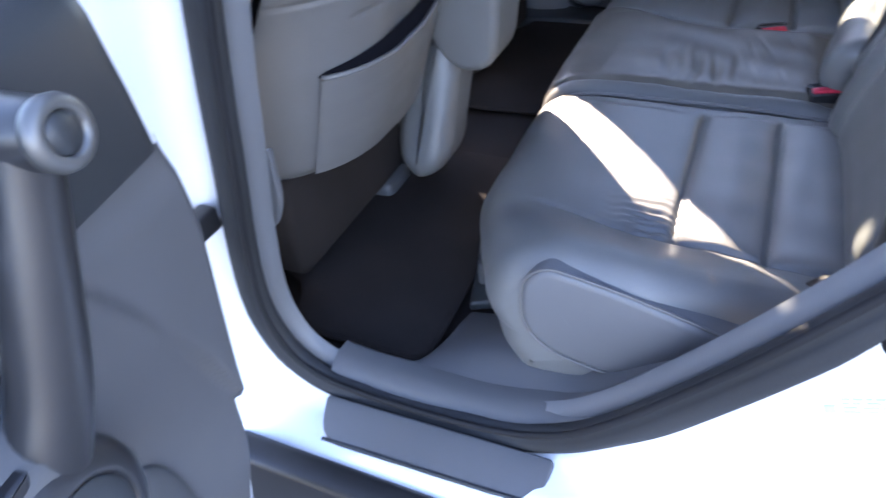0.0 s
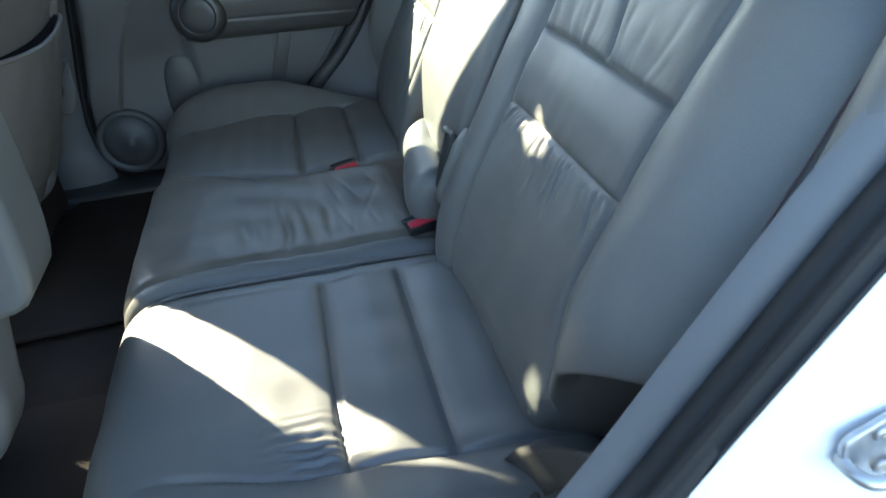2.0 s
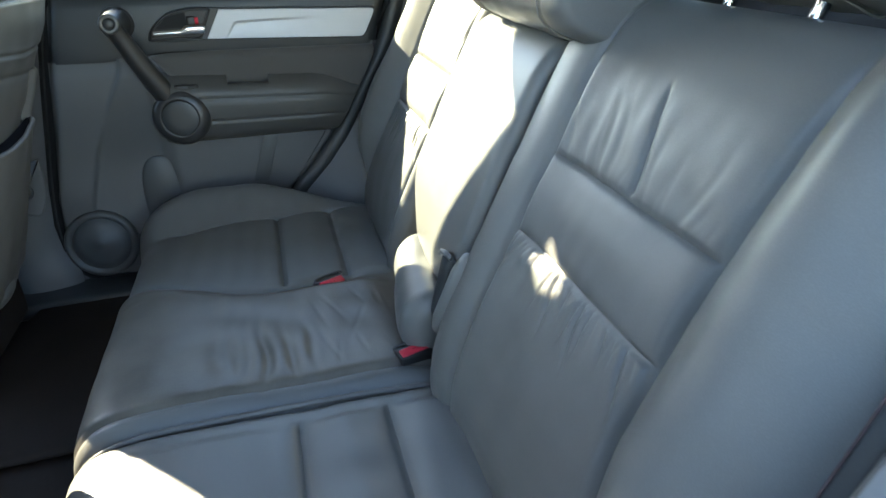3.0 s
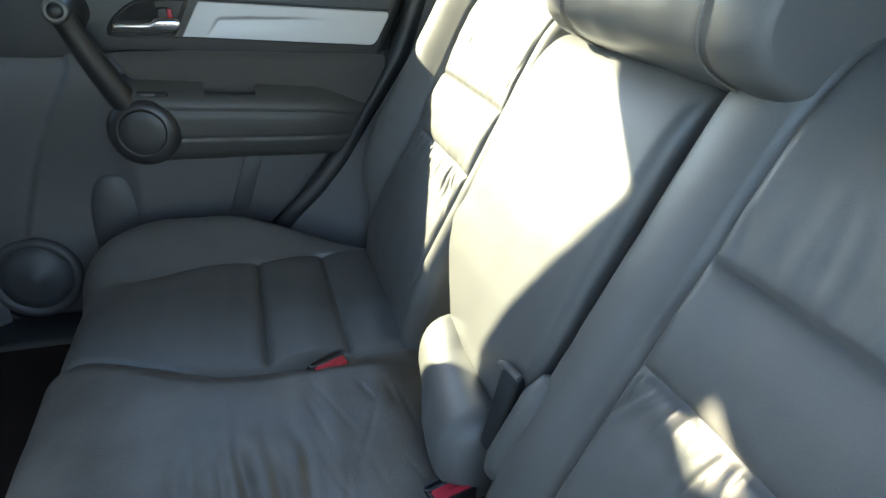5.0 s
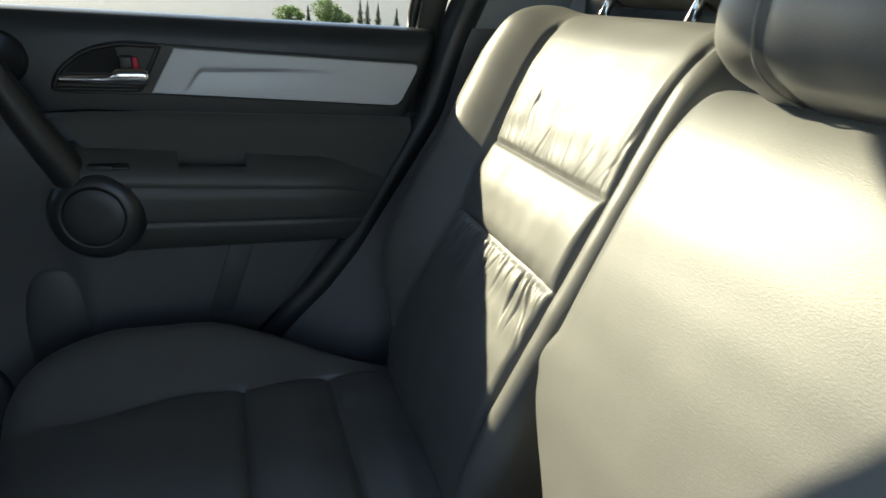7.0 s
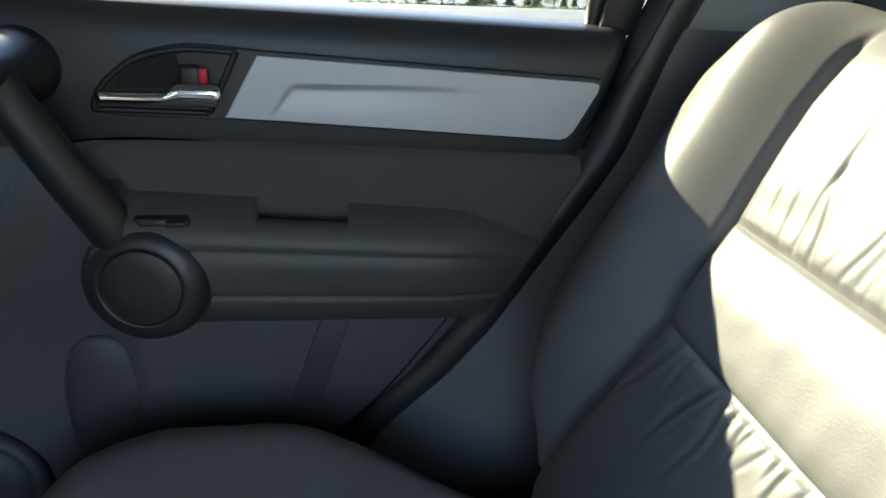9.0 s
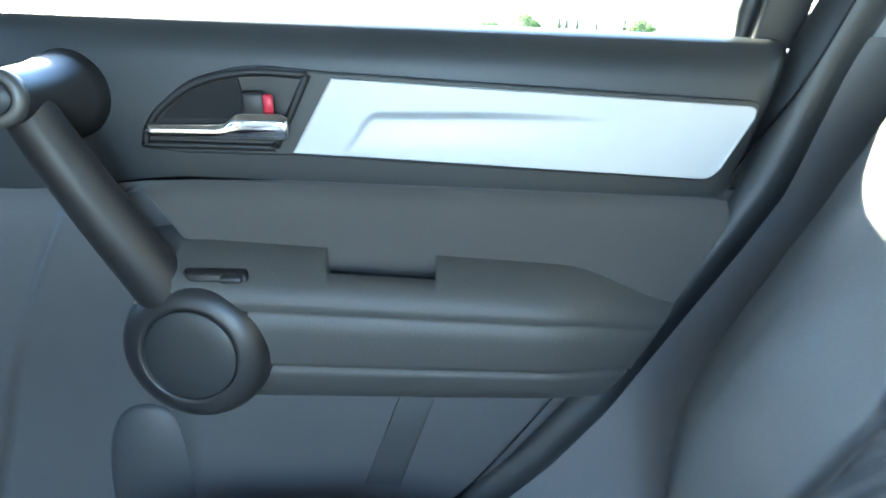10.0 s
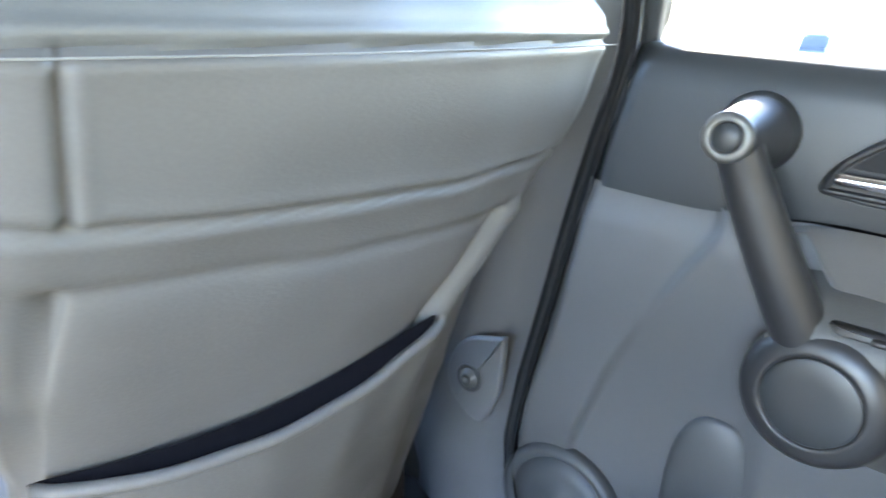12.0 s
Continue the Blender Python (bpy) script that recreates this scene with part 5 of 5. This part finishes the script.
def front_seat(s):
    th = thing("front_seat", (s * 0.40, 0.9, 0.45), "grey leather front seat with a rear map pocket", "car seat", "front seats")
    cx = 0.428 if s > 0 else -0.400
    inner = 0.280 if s > 0 else 0.215   # reach towards the car's middle
    half = 0.216 if s > 0 else 0.215
    low = 0.0 if s > 0 else 0.11   # the driver's seat sits lower and further ahead
    foot = 0.0 if s > 0 else 0.065
    prof = [(on_fseat(0.60) + 0.09, 0.585 + foot), (on_fseat(0.62 + foot) + 0.02, 0.60 + foot), (on_fseat(0.73), 0.73), (on_fseat(0.85), 0.85), (on_fseat(1.00), 1.00), (on_fseat(1.10), 1.10), (on_fseat(1.155) + 0.004, 1.158),
            (on_fseat(1.19) + 0.035, 1.19), (on_fseat(1.20) + 0.07, 1.195), (on_fseat(1.15) + 0.095, 1.15), (on_fseat(1.0) + 0.105, 1.0), (on_fseat(0.8) + 0.11, 0.8)]

    def disp(x, y, z, ny, nz):
        a = (x - cx) * s
        rear = np.clip(-ny, 0, 1)
        yoke = np.interp(a, [-0.25, -0.223, -0.127, 0.013, 0.172], [1.096, 1.090, 1.077, 1.063, 1.058]) - low
        fold = np.interp(a, [-0.25, -0.218, -0.156, -0.079, 0.067, 0.125], [1.064, 1.056, 1.048, 1.035, 1.019, 1.022]) - low
        side = np.interp(z, [0.60, 0.86, 0.90, 0.944, 0.986, 1.02], [-0.02, 0.0, 0.015, 0.028, 0.069, 0.102])
        d = (sewn(z - shoulder_z(a)) + 0.4 * sewn(z - shoulder_z(a) - 0.011) + sewn(z - yoke)) * rear
        d = d + sewn(a + 0.222) * rear * smooth(yoke - 0.004, yoke + 0.004, z) * smooth(0.004, -0.004, z - shoulder_z(a))
        d = d + groove(z - fold, 0.006, 0.004) * rear * smooth(0.125, 0.10, a) * smooth(-0.30, -0.20, a)
        d = d + groove(a + 0.228 - 0.12 * (z - 1.05), 0.006, 0.011) * rear * smooth(fold + 0.004, fold - 0.006, z) * (s > 0)
        d = d + (groove(a - side, 0.008, 0.010) + 0.010 * bell(a - side - 0.024, 0.018)) * rear * smooth(fold + 0.004, fold - 0.006, z) * (s > 0)
        d = d + 0.0018 * ripple(a, z, 0.09) + 0.005 * bell(z - 1.12, 0.04) * rear * (1 - np.abs(a / 0.21) ** 4).clip(0, 1)
        return d

    def warp(x, y, z):
        a = x - cx
        k = 1 - 0.08 * smooth(1.15, 1.20, z)
        if s > 0:   # the inner flank slants outwards towards the front
            a = a + np.interp(z, [0.92, 0.99, 1.06, 1.13], [0.165, 0.083, 0.045, 0.020]) * smooth(-0.004, 0.065, y - on_fseat(z)) * smooth(-0.03, -0.27, a)
        # the flanks wrap forwards
        y = y + wrap(a * s, z)
        return cx + a * k, y, z

    P, info, sg = pad(prof, cx - (inner if s > 0 else half), cx + half, 0.05, 170, 520, disp, warp)

    def regions(x, y, z, ny, nz):
        return np.where((ny < -0.3) & (z < shoulder_z((x - cx) * s)), 1, 0)

    pad_parts(P, info, sg, regions, [("backrest_cover", LEATHER, "leather backrest"), ("rear_panel", VINYL, "grey vinyl rear panel")], th)
    # map pocket: a slack pouch whose mouth stands open
    V, n, m = [], 44, 20
    for i in range(n):
        u = i / (n - 1)
        a = (-0.235 + 0.275 * u) if s > 0 else (-0.205 + 0.36 * u)
        ztop = 0.928 + 0.016 * u - 0.010 * math.sin(math.pi * u) if s > 0 else 0.866 - 0.028 * u - 0.012 * math.sin(math.pi * u)
        zlow = 0.67
        for j in range(m):
            v = j / (m - 1)
            z = zlow + (ztop - zlow) * v
            belly = 0.014 * math.sin(math.pi * u) ** 0.6 * math.sin(math.pi * min(1, 0.15 + 0.8 * v)) ** 0.7 + 0.012 * v ** 3 * math.sin(math.pi * u) ** 0.5
            V.append((cx + s * a, on_fseat(z, 0.010 + belly) + float(wrap(a, z)) + 0.0015 * float(ripple(u, v, 0.25)), z))
    F = [tuple(reversed(f)) for f in grid_faces(n, m)]
    F = F if s > 0 else [tuple(reversed(f)) for f in F]
    pk = part("map_pocket", V, F, VINYL, th, "slack map pocket with an open mouth")
    rim = [V[i * m + m - 1] for i in range(n)]
    part("pocket_hem", *tube(rim, 0.0045, 8), VINYL, pk)
    # a near-black sheet across the mouth stands in for the shade inside
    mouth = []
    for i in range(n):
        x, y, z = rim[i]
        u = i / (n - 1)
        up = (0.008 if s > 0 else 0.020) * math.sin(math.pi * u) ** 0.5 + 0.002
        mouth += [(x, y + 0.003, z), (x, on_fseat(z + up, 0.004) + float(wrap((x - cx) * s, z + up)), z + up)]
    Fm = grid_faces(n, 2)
    part("shade_black", mouth, Fm if s < 0 else [tuple(reversed(f)) for f in Fm], SHADE_BLACK, pk, "near-black sheet standing for the shade in the pocket mouth")
    # lower flank trim, seat base, rails
    base = [(0.82, 0.60), (0.83, 0.57), (0.95, 0.55), (1.20, 0.50), (1.27, 0.56), (1.28, 0.64), (1.22, 0.68), (1.05, 0.67), (0.90, 0.67), (0.83, 0.64)]
    P, info, sg = pad(base, cx - 0.235, cx + 0.235, 0.05, 40, 90, lambda x, y, z, ny, nz: 0.0015 * ripple(x, y + z, 0.08) + 0.03 * smooth(0.14, 0.2, np.abs(x - cx)) * np.clip(nz, 0, 1))
    pad_parts(P, info, sg, lambda x, *r: np.zeros(len(x)), [("seat_cushion", LEATHER, "grey leather cushion")], th)
    part("seat_pan", *box(cx - 0.20, cx + 0.20, 0.76, 1.20, 0.470, 0.665, 0.02, 3), CARPET, th, "black seat pan under the cushion")
    for q in (-0.17, 0.17):
        part("rail", *box(cx + q - 0.022, cx + q + 0.022, 0.90, 1.25, 0.425, 0.51, 0.008, 2), PLASTIC_DARK, th)
        back = 0.745 if (s < 0 and q > 0) else 0.86
        mid = cx + q - (0.033 if s < 0 and q > 0 else 0.0)
        part("rail_cover", *box(mid - 0.048, mid + 0.048, back, back + 0.14, 0.430, 0.482, 0.016, 3), PLASTIC_MID, th, "grey plastic rail end cover")
    if s < 0:   # plump lower end of the inner bolster
        lobe = [(0.640, 0.770), (0.628, 0.70), (0.632, 0.60), (0.645, 0.515), (0.700, 0.480), (0.748, 0.520), (0.752, 0.62), (0.725, 0.74), (0.690, 0.795), (0.660, 0.798)]
        P, info, sg = pad(lobe, -0.235, -0.095, 0.045, 30, 80, lambda x, y, z, ny, nz: 0.0015 * ripple(x, y + z, 0.08), lambda x, y, z: (x + 0.40 * (z - 0.62), y, z))
        pad_parts(P, info, sg, lambda x, *r: np.zeros(len(x)), [("inner_bolster", LEATHER, "plump leather side bolster")], th)
    # fold-up armrest on the inner flank
    ar = [(0.565, 0.70), (0.540, 0.78), (0.535, 0.95), (0.545, 1.16), (0.575, 1.235), (0.620, 1.22), (0.655, 0.98), (0.690, 0.80), (0.640, 0.70)]
    P, info, sg = pad(ar, min(cx - s * 0.200, cx - s * 0.330), max(cx - s * 0.200, cx - s * 0.330), 0.018, 20, 60)
    pad_parts(P, info, sg, lambda x, *r: np.zeros(len(x)), [("armrest", LEATHER, "armrest folded up beside the backrest")], th) if s < 0 else None
    # headrest on two posts
    hz = 1.225
    hw = 0.115 if s > 0 else 0.140
    hx = cx + (0.100 if s > 0 else 0.0)
    hp = [(0.600, hz), (0.588, hz + 0.06), (0.592, hz + 0.22), (0.620, hz + 0.295), (0.660, hz + 0.295), (0.690, hz + 0.20), (0.695, hz + 0.05), (0.672, hz - 0.005), (0.635, hz - 0.012)]
    P, info, sg = pad(hp, hx - hw, hx + hw, 0.05, 40, 90, lambda x, y, z, ny, nz: 0.0012 * ripple(x, y + z, 0.07))
    pad_parts(P, info, sg, lambda x, *r: np.zeros(len(x)), [("headrest_pad", LEATHER, "leather headrest")], th)
    for q in (-0.06, 0.06):
        part("headrest_post", *tube([(hx + q, 0.640, 1.17), (hx + q, 0.640, hz + 0.03)], 0.006, 12), CHROME, th, "chrome headrest post")
    # post sockets on the shoulder and a stitched line under it
    for q in (-0.10, 0.10):
        at = (cx + 0.025 + q, 0.588, 1.186)
        part("post_socket", *lathe([(0.012, 0), (0.028, 0), (0.030, 0.004), (0.025, 0.010), (0.013, 0.010), (0.011, 0.005)], at, (0, -0.35, 0.95), 32), PLASTIC_BLACK if q < 0 else PLASTIC, th, "moulded headrest socket")
    if s > 0:
        line = [(cx + a, on_fseat(shoulder_z(a) - 0.003, 0.0015 + 0.001 * math.sin(a * 45)) + float(wrap(a, 1.15)), shoulder_z(a) - 0.003) for a in np.linspace(-0.26, 0.20, 90)]
        part("stitching", *tube(line, 0.0006, 6), STITCH, th, "pale stitched seam under the shoulder")
    return th


front_seat(1)
front_seat(-1)
con = thing("centre_console", (0, 1.1, 0.45), "dark plastic centre console between the front seats", "console")
part("body", *box(-0.11, 0.11, 0.86, 1.45, 0.44, 0.68, 0.03, 4), PLASTIC_DARK, con)
part("lid", *box(-0.10, 0.10, 0.87, 1.15, 0.68, 0.72, 0.018, 4), LEATHER, con)

# ---- outside ----


def ground_z(x):
    """Level round the car, then falling away to a lower car park."""
    return -8.0 * smooth(12.0, 95.0, x)


gx = np.r_[-400, -40, np.linspace(0, 120, 61), 160, 400, 1500]
gy = np.linspace(-900, 900, 13)
V = [(x, y, float(ground_z(x))) for x in gx for y in gy]
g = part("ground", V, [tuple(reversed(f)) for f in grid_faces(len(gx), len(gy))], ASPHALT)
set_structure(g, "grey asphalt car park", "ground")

# ---- parked cars and greenery beyond the far windows ----


def car_paint(name, color):
    return material(name, color, 0.25, coat=0.7, stain=0.03, stain_size=2, bump=0)


TINT = material("tinted_glass", (0.02, 0.025, 0.03), 0.05, spec=0.8, stain=0.02, bump=0)


def parked_car(x, y, turn, mat, label, tall):
    z0 = float(ground_z(x))
    th = thing("parked_car", (x, y, z0), label, "car", "parked cars")
    T = Matrix.Translation((x, y, z0)) @ Matrix.Rotation(radians(turn), 4, "Z")
    h = 1.45 + tall
    side = [(-2.15, 0.35), (-2.20, 0.62), (-2.10, 0.86), (-1.95, 0.93), (0.75, 0.92), (1.55, 0.84), (2.05, 0.72), (2.18, 0.50), (2.10, 0.32), (1.0, 0.25), (-1.0, 0.25)]
    P, info, sg = pad([(a, b) for a, b in side], -0.86, 0.86, 0.14, 5, 44)
    body = pad_parts(P, info, sg, lambda q, *r: np.zeros(len(q)), [("body", mat, "")], th, T=T)[0]
    cabin = [(-1.85, 0.88), (-1.55, h - 0.12), (-1.25, h), (-0.1, h), (0.25, h - 0.10), (0.95, 0.88)]
    P, info, sg = pad(cabin, -0.72, 0.72, 0.16, 5, 36)
    pad_parts(P, info, sg, lambda q, *r: np.zeros(len(q)), [("cabin_glass", TINT, "dark window band")], th, T=T)
    part("roof", *box(-0.62, 0.62, -1.35, -0.05, h - 0.035, h + 0.012, 0.02, 3), mat, th, T=T)
    for s in (-1, 1):
        for a in (-0.45, 0.72):
            part("window_post", *tube([(s * 0.715, a - 0.28, 0.90), (s * 0.60, a - 0.50 if a > 0 else a - 0.30, h - 0.03)], 0.032, 8), mat, th, T=T)
        for a in (-1.32, 1.32):
            w = part("wheel", *lathe([(0.02, -0.10), (0.30, -0.10), (0.325, -0.06), (0.325, 0.06), (0.30, 0.10), (0.20, 0.10), (0.02, 0.08)], (s * 0.78, a, 0.325), (s, 0, 0), 28), RUBBER, th, T=T)
            part("hub_cap", *lathe([(0.02, 0.07), (0.20, 0.07), (0.19, 0.105), (0.02, 0.115)], (s * 0.78, a, 0.325), (s, 0, 0), 20), STEEL, w, T=T)
        part("headlight", *box(s * 0.66 - 0.14, s * 0.66 + 0.14, 1.95, 2.10, 0.62, 0.74, 0.03, 3), SILVER, body, T=T)
    return th


rng = np.random.RandomState(3)
CAR_LOOKS = [((0.03, 0.035, 0.045), "dark blue"), ((0.02, 0.02, 0.022), "black"), ((0.60, 0.60, 0.60), "white"), ((0.25, 0.02, 0.02), "red"), ((0.35, 0.36, 0.38), "silver"), ((0.16, 0.17, 0.18), "grey")]
CAR_PAINTS = [car_paint("car_paint_" + lab.replace(" ", "_"), col) for col, lab in CAR_LOOKS]
for k in range(26):
    q = (0, 4, 2, 1, 5, 3, 4, 2, 0, 4, 5, 2, 1)[k % 13]
    parked_car(108 + (k % 2) * 7.5 + rng.uniform(-0.5, 0.5), -48 + 4.2 * k + rng.uniform(-0.4, 0.4), 90 + rng.uniform(-2, 2), CAR_PAINTS[q], CAR_LOOKS[q][1] + " parked car on the far side of the asphalt", (0.0, 0.25, 0.1)[k % 3])

parked_car(41.0, 3.4, 86, CAR_PAINTS[4], "silver parked car at the edge of the upper asphalt", 0.45)
parked_car(43.0, 8.6, 91, CAR_PAINTS[2], "white parked car at the edge of the upper asphalt", 0.55)


def thin(m, share):
    """Lets light through leaves."""
    n, link = m.node_tree.nodes, m.node_tree.links.new
    b, out = n["Principled BSDF"], n["Material Output"]
    tr, mix = n.new("ShaderNodeBsdfTranslucent"), n.new("ShaderNodeMixShader")
    mix.inputs[0].default_value = share
    link(b.inputs["Base Color"].links[0].from_socket, tr.inputs["Color"])
    link(b.outputs[0], mix.inputs[1])
    link(tr.outputs[0], mix.inputs[2])
    link(mix.outputs[0], out.inputs["Surface"])
    return m


LEAF = material("leaf", (0.12, 0.17, 0.05), 0.6, grain=0.3, grain_size=20, stain=0.3, stain_size=2, bump=0)
thin(LEAF, 0.5)
BARK = material("bark", (0.09, 0.07, 0.05), 0.9, grain=0.3, grain_size=40, bump=0.5, dist=0.01)


def leaf_cloud(centre, radius, n, size, rng):
    V, F = [], []
    for _ in range(n):
        d = rng.normal(size=3)
        d /= np.linalg.norm(d)
        p = np.array(centre) + d * np.array(radius) * rng.uniform(0.35, 1.0) ** 0.5 * (0.8 + 0.3 * math.sin(3 * d[0] + 2 * d[1]) + 0.2 * math.sin(5 * d[2]))
        a, b = rng.normal(size=3), rng.normal(size=3)
        a /= np.linalg.norm(a)
        b = np.cross(a, b)
        b /= np.linalg.norm(b)
        s = size * rng.uniform(0.6, 1.4)
        k = len(V)
        V += [tuple(p - a * s), tuple(p + b * s * 0.5), tuple(p + a * s), tuple(p - b * s * 0.5)]
        F.append((k, k + 1, k + 2, k + 3))
    return V, F


CONIFER = material("conifer", (0.065, 0.095, 0.042), 0.7, grain=0.3, grain_size=20, stain=0.3, stain_size=1, bump=0)
thin(CONIFER, 0.4)


def conifer_cloud(x, y, zg, h, r, n, rng):
    """Drooping whorls of twigs that narrow towards the tip."""
    V, F = [], []
    for _ in range(n):
        v = rng.uniform(0, 1) ** 1.3
        tier = 0.75 + 0.25 * math.sin(v * 38)
        w = rng.uniform(0, 6.283)
        q = r * (1 - v) * tier * rng.uniform(0.3, 1.0) ** 0.5
        p = np.array([x + q * math.cos(w), y + q * math.sin(w), zg + 0.8 + (h - 0.8) * v - 0.15 * q])
        s = rng.uniform(0.16, 0.34) * (1.1 - 0.6 * v)
        out = np.array([math.cos(w), math.sin(w), -0.35])
        side = np.array([-math.sin(w), math.cos(w), rng.uniform(-0.4, 0.4)])
        k = len(V)
        V += [tuple(p - out * s), tuple(p + side * s * 0.4), tuple(p + out * s), tuple(p - side * s * 0.4)]
        F.append((k, k + 1, k + 2, k + 3))
    return V, F


for k in range(18):
    x, y = 130 + rng.uniform(-4, 8), -60 + 2.8 * k + rng.uniform(-0.9, 0.9)
    zg = float(ground_z(x))
    if k in (7, 14, 15, 17):
        h = rng.uniform(6.0, 9.0)
        tr = thing("tree", (x, y, zg), "leafy light green tree behind the car park", "tree", "trees")
        trunk = part("trunk", *tube([(x, y, zg), (x + 0.1, y, zg + h * 0.35), (x, y + 0.1, zg + h * 0.8)], [0.16, 0.12, 0.04], 10), BARK, tr)
        for q in range(5):
            w = q * 1.3 + rng.uniform(0, 0.6)
            part("limb", *tube([(x + 0.05, y, zg + h * 0.35 + 0.2 * q), (x + math.cos(w) * 0.9, y + math.sin(w) * 0.9, zg + h * 0.55 + 0.25 * q)], [0.07, 0.02], 7), BARK, trunk)
        part("crown", *leaf_cloud((x, y, zg + h * 0.62), (2.8, 2.8, h * 0.40), 2600, 0.22, rng), LEAF, tr, flat=True)
    else:
        h = rng.uniform(3.0, 4.5) if k < 7 else rng.uniform(5.0, 8.5)
        tr = thing("conifer", (x, y, zg), "dark green pointed conifer behind the car park", "tree", "conifers")
        part("trunk", *tube([(x, y, zg), (x, y, zg + h * 0.9)], [0.15, 0.03], 8), BARK, tr)
        part("crown", *conifer_cloud(x, y, zg, h, h * 0.20, 2200, rng), CONIFER, tr, flat=True)
hedge_v, hedge_f = [], []
for k in range(26):
    v, f = leaf_cloud((122 + rng.uniform(-0.3, 0.4), -58 + 2.2 * k, float(ground_z(122)) + 0.7), (0.8, 1.5, 0.8), 160, 0.2, rng)
    o = len(hedge_v)
    hedge_v += v
    hedge_f += [tuple(i + o for i in q) for q in f]
tagged(part("hedge", hedge_v, hedge_f, LEAF, flat=True), "low clipped green hedge along the car park", "hedge", kind="stuff")
